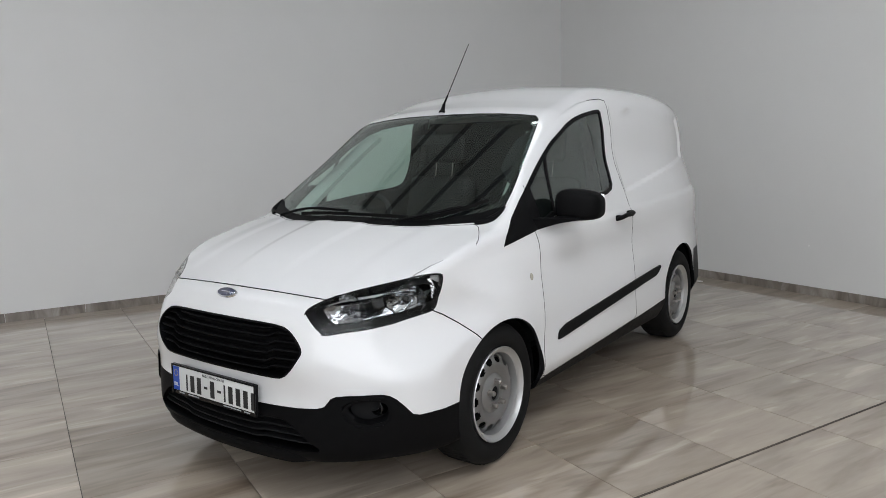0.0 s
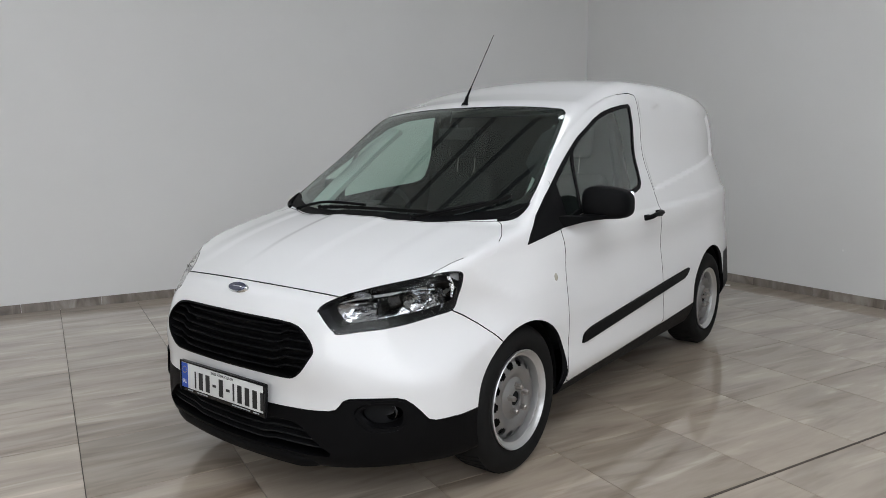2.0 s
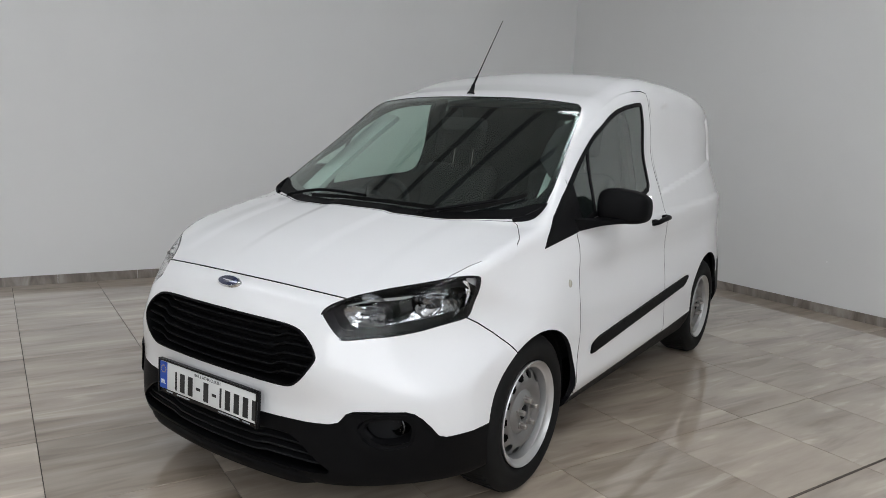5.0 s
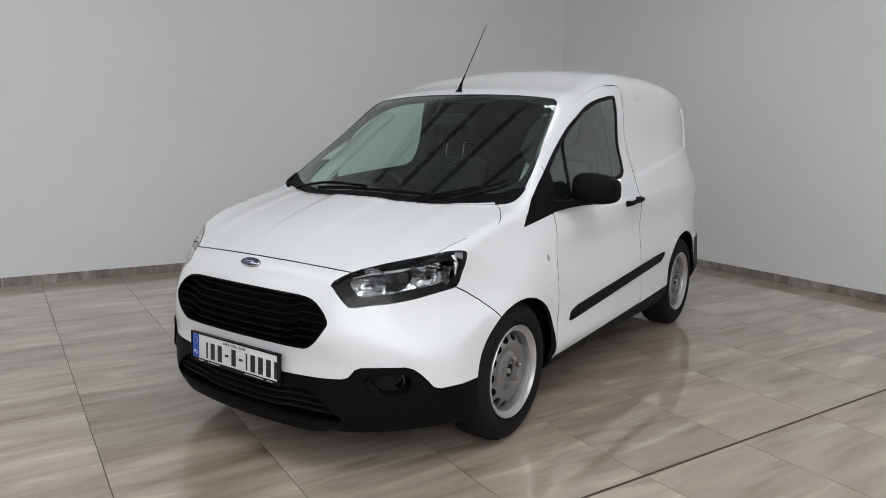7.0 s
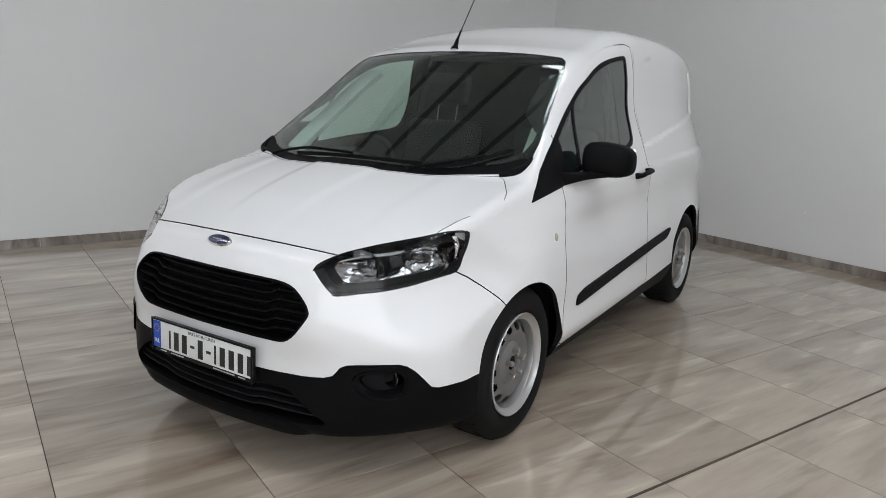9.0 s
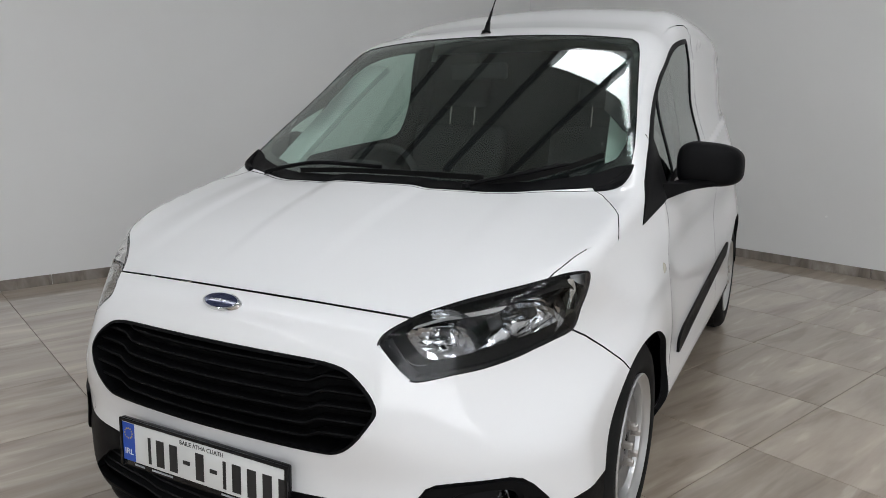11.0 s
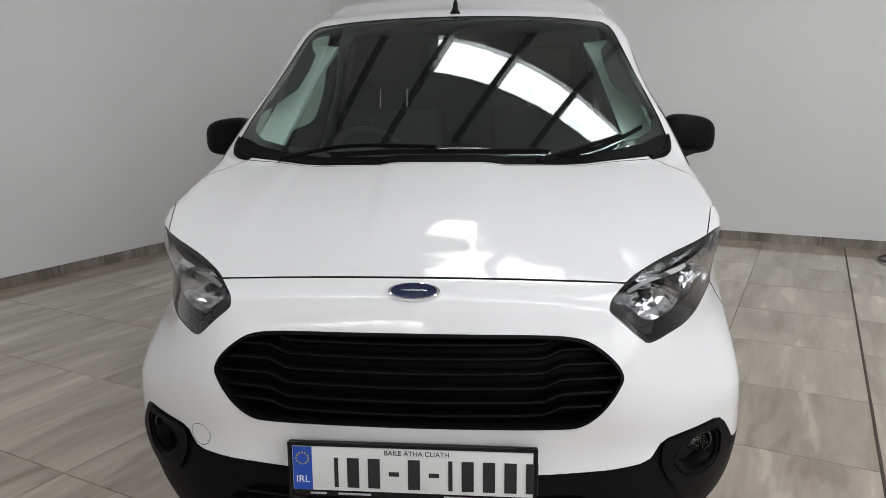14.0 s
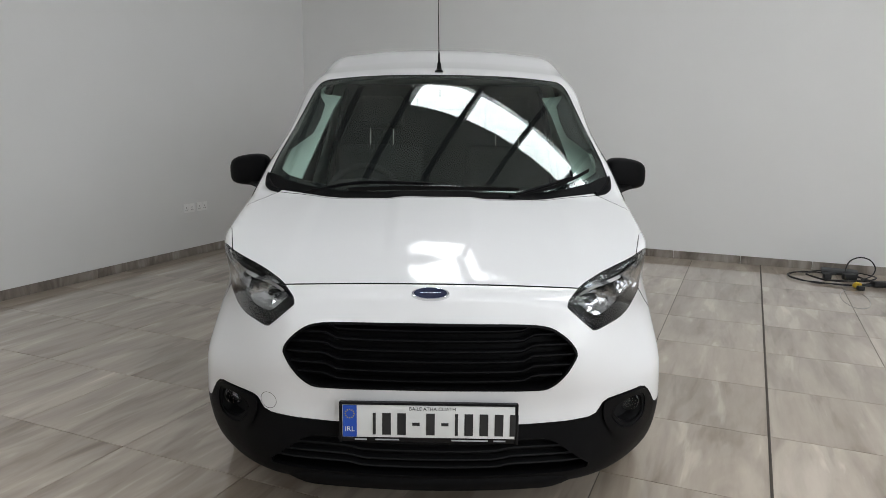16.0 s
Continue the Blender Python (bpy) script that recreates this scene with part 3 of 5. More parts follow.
for reach, door in (((0.5, 1.2), door_left), ((-1.2, -0.5), door_right)):
    backing = cut(cut(layer(0.0195, 0.022, 0.03), [prism(grow(DOOR, 0.014), "x", *reach)], "INTERSECT"), [prism(grow(DOOR, -0.014), "x", *reach), prism(grow(SIDE_WINDOW, 0.002), "x", *reach)], "DIFFERENCE")
    panel("door_seal", backing, CABIN, door, "black rubber door seal", 0.0195)

# ---- glass ----
pane = layer(0.002, 0.0065, 0.03)
windscreen = panel("windscreen", cut(pane, [prism(grow(SCREEN_CUT, -0.003), "z", 0.9, 1.9)], "INTERSECT"), GLASS, van, "tinted laminated windscreen", 0.002)
windscreen.visible_shadow = False
mask = layer(0.0075, 0.0095, 0.03)
panel("black_edge", cut(cut(mask, [prism(grow(SCREEN_CUT, 0.006), "z", 0.9, 1.9)], "INTERSECT"), [prism(FRIT_CUT, "z", 0.8, 1.95)], "DIFFERENCE"), GLOSS, windscreen, "black ceramic border", 0.0075)
COWL_ABOVE = whole([(0.0, 0.812), (0.2, 0.820), (0.37, 0.851), (0.48, 0.893), (0.56, 0.936), (0.64, 0.985), (0.69, 1.035), (0.74, 1.07), (0.9, 1.07), (0.9, 1.9), (0.0, 1.9)])
panel("cowl_cover", cut(cut(layer(-0.003, 0.0012, 0.03), [prism(grow(SCREEN_CUT, -0.0015), "z", 0.9, 1.9)], "INTERSECT"), [prism(COWL_ABOVE, "z", 0.8, 1.95)], "DIFFERENCE"), TRIM, van, "black plastic cowl cover below the windscreen", -0.003)
GLASS_FROM = [(1.245, 0.9), (2.4, 0.9), (2.4, 1.7), (1.245, 1.7)]
for s, door in ((1, door_left), (-1, door_right)):
    reach = (0.5, 1.2) if s > 0 else (-1.2, -0.5)
    side_pane = cut(cut(pane, [prism(grow(SIDE_WINDOW, -0.004), "x", *reach)], "INTERSECT"), [prism(GLASS_FROM, "x", *reach)], "INTERSECT")
    window = panel("side_window", side_pane, GLASS, door, "tinted side window", 0.002)
    window.visible_shadow = False
    seal = cut(cut(layer(-0.0015, 0.012, 0.03), [prism(grow(SIDE_WINDOW, 0.001), "x", *reach)], "INTERSECT"), [prism(grow(SIDE_WINDOW, -0.020), "x", *reach)], "DIFFERENCE")
    panel("window_seal", seal, TRIM, door, "black rubber window seal", -0.0015)
    corner_piece = cut(cut(layer(-0.003, 0.016, 0.03), [prism(grow(SIDE_WINDOW, -0.001), "x", *reach)], "INTERSECT"), [prism([(0.8, 0.8), (1.30, 0.8), (1.262, 1.30), (0.8, 1.30)], "x", *reach)], "INTERSECT")
    panel("corner_piece", corner_piece, TRIM, van, "black plastic mirror corner piece", -0.003)
    divider = cut(cut(layer(-0.001, 0.010, 0.03), [prism(grow(SIDE_WINDOW, -0.003), "x", *reach)], "INTERSECT"), [prism([(1.415, 1.0), (1.437, 1.0), (1.537, 1.42), (1.515, 1.42)], "x", *reach)], "INTERSECT")
    panel("window_divider", divider, TRIM, door, "black window divider bar", -0.001)

# ---- headlights ----
POOL = smooth([(0.458, 0.784), (0.510, 0.803), (0.5695, 0.818), (0.635, 0.832), (0.690, 0.850), (0.725, 0.857), (0.739, 0.835), (0.735, 0.792), (0.681, 0.760), (0.592, 0.739), (0.522, 0.732), (0.484, 0.757)], 3)
OUTER_END = smooth([(0.722, 0.884), (0.745, 0.890), (0.758, 0.880), (0.759, 0.840), (0.752, 0.798), (0.741, 0.780), (0.744, 0.815), (0.746, 0.850)], 2)


def facet_bowl(r, depth, at, turned, seed, wide):
    """A reflector bowl of flat, slightly uneven facets."""
    rnd = random.Random(seed)
    bm = bmesh.new()
    seg, levels = 22, 6
    rings = []
    for j in range(levels + 1):
        q = 0.13 + 0.87 * j / levels
        rings.append([bm.verts.new((wide * r * q * math.cos(2 * math.pi * (i + 0.5 * (j % 2)) / seg), r * q * math.sin(2 * math.pi * (i + 0.5 * (j % 2)) / seg), depth * (1 - q * q) + rnd.uniform(-0.0012, 0.0012))) for i in range(seg)])
    for a, b in zip(rings, rings[1:]):
        for i in range(seg):
            bm.faces.new((a[i], a[(i + 1) % seg], b[(i + 1) % seg], b[i]))
    bmesh.ops.solidify(bm, geom=bm.faces[:], thickness=0.002)
    bmesh.ops.transform(bm, matrix=pose(*at, *turned), verts=bm.verts)
    return bm


def headlight(s):
    def side(poly):
        return poly if s > 0 else flip(poly)
    outline, pool, end = side(HEADLIGHT), side(POOL), side(OUTER_END)
    inner = grow(outline, -0.009)
    lamp = panel("headlight", cut(cut(layer(0.004, 0.05, 0.03), [prism(grow(outline, -0.002), "y", -0.3, 0.75)], "INTERSECT"), [prism(inner, "y", -0.4, 0.85)], "DIFFERENCE"), GLOSS, van, "clear headlight in a black bezel", 0.004)
    lens = panel("lens", cut(layer(0.001, 0.003, 0.03), [prism(grow(outline, -0.002), "y", -0.3, 0.75)], "INTERSECT"), CLEAR, lamp, "clear plastic lens", 0.001)
    lens.visible_shadow = False
    panel("lamp_housing", cut(layer(0.125, 0.13, 0.03), [prism(grow(outline, -0.006), "y", -0.3, 0.98)], "INTERSECT"), SMOKE, lamp, "dark lamp housing", 0.125)
    # black mask round the bowls, pale grey at the outer end
    mask_me = cut(cut(layer(0.026, 0.030, 0.03), [prism(grow(outline, -0.005), "y", -0.3, 0.85)], "INTERSECT"), [prism(pool, "y", -0.4, 0.95), prism(end, "y", -0.4, 0.95)], "DIFFERENCE")
    panel("lamp_mask", mask_me, MASK, lamp, "gloss black mask round the reflectors", 0.026)
    panel("lamp_end", cut(layer(0.030, 0.034, 0.03), [prism(grow(end, 0.002), "y", -0.3, 0.9)], "INTERSECT"), RIBBED, lamp, "pale grey turn lamp end", 0.030)
    bowls = ((0.530, 0.777, 0.064, 0.052), (0.668, 0.796, 0.068, 0.074))
    pan = cut(layer(0.100, 0.104, 0.03), [prism(grow(pool, 0.012), "y", -0.3, 0.95)], "INTERSECT")
    panel("reflector_pan", pan, RIPPLED, lamp, "rippled chrome pan between the bowls", 0.100)
    for k, (x, z, r, back) in enumerate(bowls):
        p = on_front(s * x, z)
        at, turned = (p[0], p[1] + back, p[2]), (-84, 0, s * (26 + 13 * k))
        ref = part("reflector", facet_bowl(r, 0.042, at, turned, 5 + k, 1.32 - 0.14 * k), LAMP_CHROME, lamp, "fluted chrome reflector bowl", smooth=False)
        part("bulb", lathe([(0.0, 0.002), (0.009, 0.005), (0.012, 0.014), (0.010, 0.046), (0.0, 0.05)], 20, at, turned), SMOKE, ref, "bulb cap")
        for d, w in ((0.018, 0.7), (-0.014, 0.9), (-0.034, 0.6)):
            fin = box((r * w, 0.0035, 0.012), (0, 0, 0), 0.001)
            bmesh.ops.transform(fin, matrix=pose(*at, *turned) @ pose(s * -r * 0.12, d, 0.026, 28, 0, 0), verts=fin.verts)
            part("facet", fin, CHROME, ref)
    # bright divider between the two chambers
    fin_rows = []
    for x, z in ((0.612, 0.824), (0.604, 0.812), (0.607, 0.795), (0.611, 0.778), (0.602, 0.762), (0.590, 0.752), (0.592, 0.743)):
        p = on_front(s * x, z)
        fin_rows.append([(p[0] - 0.002, p[1] + 0.036, p[2]), (p[0] + 0.002, p[1] + 0.036, p[2]), (p[0] + 0.006, p[1] + 0.095, p[2]), (p[0] - 0.006, p[1] + 0.095, p[2])])
    part("chamber_divider", strip([[tuple(q) for q in r] for r in spline([np.array(r) for r in fin_rows], 3)]), SMOKE, lamp, "bright divider between the reflectors")
    lip = [on_front(s * x, z, -0.024) for x, z in ((0.490, 0.748), (0.522, 0.731), (0.592, 0.738), (0.681, 0.759), (0.733, 0.788))]
    part("lower_edge", tube(spline(lip, 5), 0.0012, 6), SMOKE, lamp, "thin bright lower edge")
    # brow, ribs of the turn lamp along the upper edge and at the outer end
    brow = [(on_front(s * x, z, -0.020), w) for x, z, w in ((0.478, 0.813, 0.002), (0.53, 0.830, 0.004), (0.58, 0.836, 0.005), (0.625, 0.837, 0.005), (0.645, 0.837, 0.003))]
    path, widths = spline([b[0] for b in brow], 5), spline([(b[1], 0, 0) for b in brow], 5)
    part("brow", strip([[tuple(np.array(p) + d) for d in ((0, -0.006, -w[0] * 0.6), (0, 0.012, w[0] * 0.8), (0, 0.013, w[0] * 0.6), (0, -0.005, -w[0] * 0.8))] for p, w in zip(path, widths)]), SILVER, lamp, "bright brow strip")
    rib_line = spline([on_front(s * x, z, -0.021) for x, z in ((0.575, 0.851), (0.624, 0.863), (0.660, 0.873), (0.70, 0.883))], 12)
    for p in rib_line:
        part("rib", box((0.0018, 0.008, 0.007), tuple(p), 0.0006, (0, s * -14, 0)), SMOKE, lamp)
    rib_line = spline([on_front(s * x, z, -0.024) for x, z in ((0.751, 0.874), (0.753, 0.848), (0.751, 0.818), (0.747, 0.790))], 10)
    for p in rib_line:
        part("rib", box((0.016, 0.010, 0.0022), tuple(p), 0.0007, (0, 0, s * 50)), CHROME, lamp)


for s in (1, -1):
    headlight(s)

# ---- grille ----
grille = panel("grille", cut(layer(0.055, 0.06, 0.03), [prism(grow(GRILLE, 0.012), "y", -0.3, 0.4)], "INTERSECT"), TRIM, van, "black grille with stepped bars", 0.055)
rim = cut(cut(layer(-0.002, 0.06, 0.03), [prism(grow(GRILLE, -0.001), "y", -0.4, 0.4)], "INTERSECT"), [prism(grow(GRILLE, -0.007), "y", -0.5, 0.5)], "DIFFERENCE")
panel("grille_frame", rim, TRIM, grille, "", -0.002)


def grille_width(z):
    p = np.array(GRILLE)
    p = p[p[:, 0] > 0]
    up, down = p[p[:, 1] >= 0.64], p[p[:, 1] < 0.64]
    side = up if z >= 0.64 else down
    order = np.argsort(side[:, 1])
    return float(np.interp(z, side[order, 1], side[order, 0]))


for z in (0.553, 0.584, 0.615, 0.646, 0.677, 0.706):
    lift = 0.017
    reach = grille_width(min(z + lift, 0.72)) - 0.008
    rows = []
    for x in np.concatenate([np.linspace(-reach, -0.315, 8), np.linspace(-0.285, 0.285, 25), np.linspace(0.315, reach, 8)]):
        h = z + lift * float(ramp(np.array(abs(x)), 0.275, 0.325))
        y = on_front(x, h)[1]
        rows.append([(x, y + 0.012, h + 0.0055), (x, y + 0.010, h + 0.002), (x, y + 0.016, h - 0.0045), (x, y + 0.045, h - 0.007), (x, y + 0.045, h + 0.004)])
    part("grille_bar", strip(rows), TRIM, grille)

# ---- lower intake, fog lamps, plate, badge ----
intake = panel("lower_intake", cut(layer(0.06, 0.064, 0.03), [prism(grow(INTAKE, 0.02), "y", -0.3, 0.4)], "INTERSECT"), CABIN, van, "black lower intake", 0.06)
for z in (0.345, 0.318, 0.290, 0.264):
    reach = float(np.interp(z, (0.248, 0.262, 0.345, 0.364), (0.49, 0.495, 0.39, 0.345)))
    rows = []
    for x in np.linspace(-reach, reach, 33):
        h = z + 0.010 * float(ramp(np.array(abs(x)), 0.20, 0.26))
        y = on_front(x, h)[1]
        rows.append([(x, y + 0.020, h + 0.004), (x, y + 0.018, h), (x, y + 0.022, h - 0.004), (x, y + 0.05, h - 0.005), (x, y + 0.05, h + 0.004)])
    part("intake_bar", strip(rows), CABIN, intake)
lip = []
for x in np.linspace(-0.54, 0.54, 37):
    y = on_front(x, 0.235)[1]
    fade = float(1 - ramp(np.array(abs(x)), 0.36, 0.54))
    d, h = 0.030 * (1 - fade), 0.026 * fade
    lip.append([(x, y + d, 0.232), (x, y - 0.004 + d, 0.222), (x, y - 0.002 + d, 0.216 - 0.4 * h), (x, y + 0.010 + d, 0.212 - h), (x, y + 0.09, 0.212 - h), (x, y + 0.10, 0.230)])
part("bumper_lip", strip(lip), TRIM, van, "black lower lip")
# unseen dark tray, added to block light and deepen the shade under the van
part("shade_tray", box((1.24, 3.55, 0.03), (0, 2.05, 0.205), 0.01), CABIN, van, "black tray added under the van to block light")
for s in (1, -1):
    hole, outer = (FOG_HOLE, FOG_OUTER) if s > 0 else (flip(FOG_HOLE), flip(FOG_OUTER))
    bezel = cut(cut(layer(-0.008, 0.014, 0.03), [prism(outer, "y", -0.4, 0.6)], "INTERSECT"), [prism(grow(hole, 0.012), "y", -0.5, 0.7)], "DIFFERENCE")
    fog = panel("fog_lamp", bezel, TRIM, van, "round fog lamp in a black bezel", -0.008)
    panel("recess", cut(layer(0.05, 0.054, 0.03), [prism(grow(hole, 0.02), "y", -0.4, 0.7)], "INTERSECT"), CABIN, fog, "", 0.05)
    funnel = []
    for d, g in ((0.0, 0.012), (0.012, 0.004), (0.05, -0.006)):
        funnel.append([tuple(on_front(x, z, 0.006 - d)) for x, z in grow(hole, g)])
    part("recess_wall", strip(funnel, closed=False), TRIM, fog)
    p = on_front(s * 0.664, 0.414)
    part("fog_reflector", lathe([(0.0, 0.024), (0.016, 0.02), (0.027, 0.008), (0.031, 0.0), (0.034, 0.002), (0.034, 0.03), (0.0, 0.032)], 36, (p[0] - s * 0.004, p[1] + 0.034, p[2]), (-90, 0, s * -8)), SMOKE, fog, "smoked fog reflector")
    cover = part("fog_glass", lathe([(0.0, -0.006), (0.018, -0.004), (0.031, 0.0), (0.031, 0.002), (0.0, -0.003)], 36, (p[0] - s * 0.004, p[1] + 0.031, p[2]), (-90, 0, s * -8)), CLEAR, fog, "clear fog lamp glass")
    cover.visible_shadow = False
rows = [[tuple(on_front(-0.508 + r * math.cos(a), 0.459 + r * math.sin(a), 0.0012)) for a in np.linspace(0, 2 * math.pi, 40, endpoint=False)] for r in (0.0265, 0.0278)]
ring = bmesh.new()
a, b = ([ring.verts.new(p) for p in r] for r in rows)
for i in range(40):
    ring.faces.new((a[i], a[(i + 1) % 40], b[(i + 1) % 40], b[i]))
bmesh.ops.solidify(ring, geom=ring.faces[:], thickness=0.001)
part("tow_eye_cover", ring, TRIM, van, "round tow eye cover outline")

FACE = Matrix.Translation((0, -0.034, 0.432)) @ pose(0, 0, 0, 88, 0, 0)


def on_plate(bm):
    bmesh.ops.transform(bm, matrix=FACE, verts=bm.verts)
    return bm


holder_bm = box((0.540, 0.131, 0.014), (0, 0, 0), 0.005)
holder = part("plate_holder", on_plate(holder_bm), GLOSS, van, "black number plate holder")
for w, h, x, y in ((0.540, 0.008, 0, 0.0615), (0.008, 0.131, -0.266, 0), (0.008, 0.131, 0.266, 0)):
    part("holder_rim", on_plate(box((w, h, 0.006), (x, y, 0.009), 0.002)), GLOSS, holder)
plate = part("number_plate", on_plate(box((0.520, 0.104, 0.003), (0, 0.0045, 0.0085), 0.001)), PLATE, holder, "white number plate with a blue end band")
part("blue_band", on_plate(box((0.042, 0.102, 0.002), (-0.2375, 0.0045, 0.0098))), BAND, plate, "blue band")
# the characters stand as plain bars
x = -0.168
for w in (0.009, 0.026, 0.026, 0.022, 0.026, 0.022, 0.009, 0.026, 0.026, 0.026, 0.026):
    h = 0.010 if w == 0.022 else 0.070
    part("character_bar", on_plate(box((w, h, 0.0015), (x + w / 2, -0.0035, 0.0105))), INK, plate)
    x += w + 0.0195
for x, w, m in ((-0.205, 0.036, PALE_INK), (-0.125, 0.072, PALE_INK), (0.125, 0.110, PALE_INK), (0.215, 0.036, PALE_INK)):
    part("lettering_bar", on_plate(box((w, 0.0045, 0.001), (x, -0.0560, 0.0075))), m, holder)


def lettering(name, text, size, at, m, parent):
    font = bpy.data.curves.new(name, "FONT")
    font.body, font.size, font.align_x, font.align_y, font.extrude = text, size, "CENTER", "CENTER", 0.0004
    temp = new(name, font)
    graph = bpy.context.evaluated_depsgraph_get()
    me = bpy.data.meshes.new_from_object(temp.evaluated_get(graph))
    bpy.data.objects.remove(temp)
    me.transform(FACE @ Matrix.Translation(at))
    me.materials.append(m)
    ob = new(name, me)
    ob.parent = parent
    return ob


lettering("county_lettering", "BAILE ÁTHA CLIATH", 0.0155, (0.012, 0.0455, 0.0105), INK, plate)
lettering("country_lettering", "IRL", 0.023, (-0.2375, -0.022, 0.0112), PLATE, plate)
for k in range(12):
    a = math.radians(30 * k)
    part("star", on_plate(lathe([(0.0, 0.0006), (0.0022, 0.0006), (0.0022, 0.0)], 5, (-0.2375 + 0.0135 * math.cos(a), 0.028 + 0.0135 * math.sin(a), 0.0109))), YELLOW, plate)

badge_at = on_front(0, 0.815)
n = slope(np.array([badge_at]))[0]
turn = Vector(n).to_track_quat("Z", "Y").to_euler()
turn = tuple(math.degrees(v) for v in turn)


def oval(w, h, profile, segments=64):
    bm = lathe(profile, segments)
    bmesh.ops.scale(bm, vec=(w, h, 1), verts=bm.verts)
    bmesh.ops.transform(bm, matrix=Matrix.Translation(badge_at) @ Euler([radians(v) for v in turn]).to_matrix().to_4x4(), verts=bm.verts)
    return bm


badge = part("badge", oval(0.060, 0.0245, [(0.0, 0.006), (0.80, 0.0055), (0.84, 0.0075), (0.95, 0.0065), (1.0, -0.002)]), CHROME, van, "oval chrome-edged badge")
part("badge_field", oval(0.060, 0.0245, [(0.0, 0.0100), (0.5, 0.0095), (0.84, 0.0085), (0.86, 0.002)]), BLUE, badge, "dark blue badge field")
bm = oval(0.032, 0.0026, [(0.0, 0.0110), (0.5, 0.0107), (0.9, 0.0102), (1.0, 0.0085)], 32)
part("badge_stripe", bm, CHROME, badge, "plain bright stripe across the badge")

# ---- sides: mouldings, handles, mirrors, repeaters ----
for s, door in ((1, door_left), (-1, door_right)):
    reach = (0.5, 1.2) if s > 0 else (-1.2, -0.5)
    panel("side_moulding", cut(layer(-0.009, 0.004, 0.03), [prism(MOULDING, "x", *reach)], "INTERSECT"), TRIM, van, "black side protection moulding", -0.009)
    # door handle: dished plate, pull and key end
    bar = [on_side(y, z, o, s) for y, z, o in ((2.150, 0.962, 0.004), (2.172, 0.966, 0.030), (2.225, 0.974, 0.040), (2.290, 0.978, 0.040), (2.345, 0.977, 0.030), (2.368, 0.975, 0.004))]
    handle = part("door_handle", tube(spline(bar, 6), 0.013, 12), TRIM, door, "black pull handle")
    p = on_side(2.352, 0.976, 0.008, s)
    part("handle_end", box((0.030, 0.062, 0.036), tuple(p), 0.010, (0, 0, 0), 3), TRIM, handle)
    p = on_side(2.17, 0.965, 0.006, s)
    part("handle_foot", box((0.020, 0.052, 0.032), tuple(p), 0.008, (0, 0, 0), 3), TRIM, handle)
    p = on_side(1.118, 0.790, 0.001, s)
    rep = lathe([(0.0, 0.006), (0.008, 0.0055), (0.013, 0.002), (0.014, -0.003)], 24)
    bmesh.ops.scale(rep, vec=(0.9, 1.25, 1), verts=rep.verts)
    bmesh.ops.transform(rep, matrix=pose(*p, 0, s * 82, 0) @ pose(0, 0, 0, 0, 0, 90), verts=rep.verts)
    part("side_repeater", rep, REPEATER, van, "small oval side repeater")
    # door mirror
    shell_bm = bmesh.new()
    bmesh.ops.create_cube(shell_bm, size=1)
    bmesh.ops.subdivide_edges(shell_bm, edges=shell_bm.edges[:], cuts=9, use_grid_fill=True)
    for v in shell_bm.verts:
        c = np.array(v.co) * 2
        k = (np.abs(c) ** 3.6).sum() ** (1 / 3.6)
        c = c / k
        width = 0.104 * (1 + 0.03 * c[1])
        h = 0.073 * (1 - 0.10 * c[0])
        x = 0.903 + c[0] * width + (0.028 if s < 0 else 0.0)
        y = 1.497 + c[1] * (0.062 if c[1] > 0 else 0.075) * (1 - 0.12 * c[0]) + 0.030 * c[0]
        z = 1.092 + c[2] * h - 0.006 * c[0] + 0.006 * (1 - c[0] ** 2) * (c[2] > 0)
        v.co = (x * s, y, z)
    if s < 0:
        bmesh.ops.reverse_faces(shell_bm, faces=shell_bm.faces)
    mirror = part("door_mirror", shell_bm, TRIM, van, "black plastic door mirror")
    part("mirror_glass", box((0.170, 0.004, 0.105), (s * (0.905 if s > 0 else 0.933), 1.561, 1.092), 0.002, (0, 0, s * 14)), CHROME, mirror, "mirror glass")
    arm = []
    for y, x0, x1, z0, z1 in ((1.205, 0.780, 0.802, 0.985, 1.05), (1.28, 0.790, 0.832, 0.998, 1.045), (1.36, 0.800, 0.868, 1.010, 1.040), (1.44, 0.815, 0.925, 1.018, 1.045), (1.50, 0.828, 0.965, 1.022, 1.05)):
        arm.append([(s * x0, y, z0 + 0.004), (s * x0, y, z1), (s * (x0 + x1) / 2, y, z1 + 0.004), (s * x1, y, z1 - 0.004), (s * (x1 + 0.002), y, (z0 + z1) / 2), (s * x1, y, z0 + 0.006), (s * (x0 + x1) / 2, y, z0)])
    part("mirror_arm", strip([[tuple(q) for q in np.array(r)] for r in spline(arm, 4)]), TRIM, mirror)
    # cowl end caps at the foot of the pillars
    capline = [on_top(s * x, y, 0.004) for x, y in ((0.655, 0.928), (0.698, 0.962), (0.723, 1.010), (0.733, 1.065))]
    part("cowl_end_cap", tube(spline(capline, 6), 0.012, 8, taper=list(np.interp(np.linspace(0, 1, 19), (0, 0.5, 1), (0.010, 0.016, 0.004)))), TRIM, van, "black cowl end cap")

# ---- aerial and wipers ----
aerial = part("aerial", lathe([(0.020, -0.006), (0.020, 0.004), (0.014, 0.010), (0.010, 0.035), (0.009, 0.05), (0.0, 0.052)], 24, tuple(on_top(-0.012, 1.652)), (-24, 0, 0)), TRIM, van, "black rod aerial on the roof")
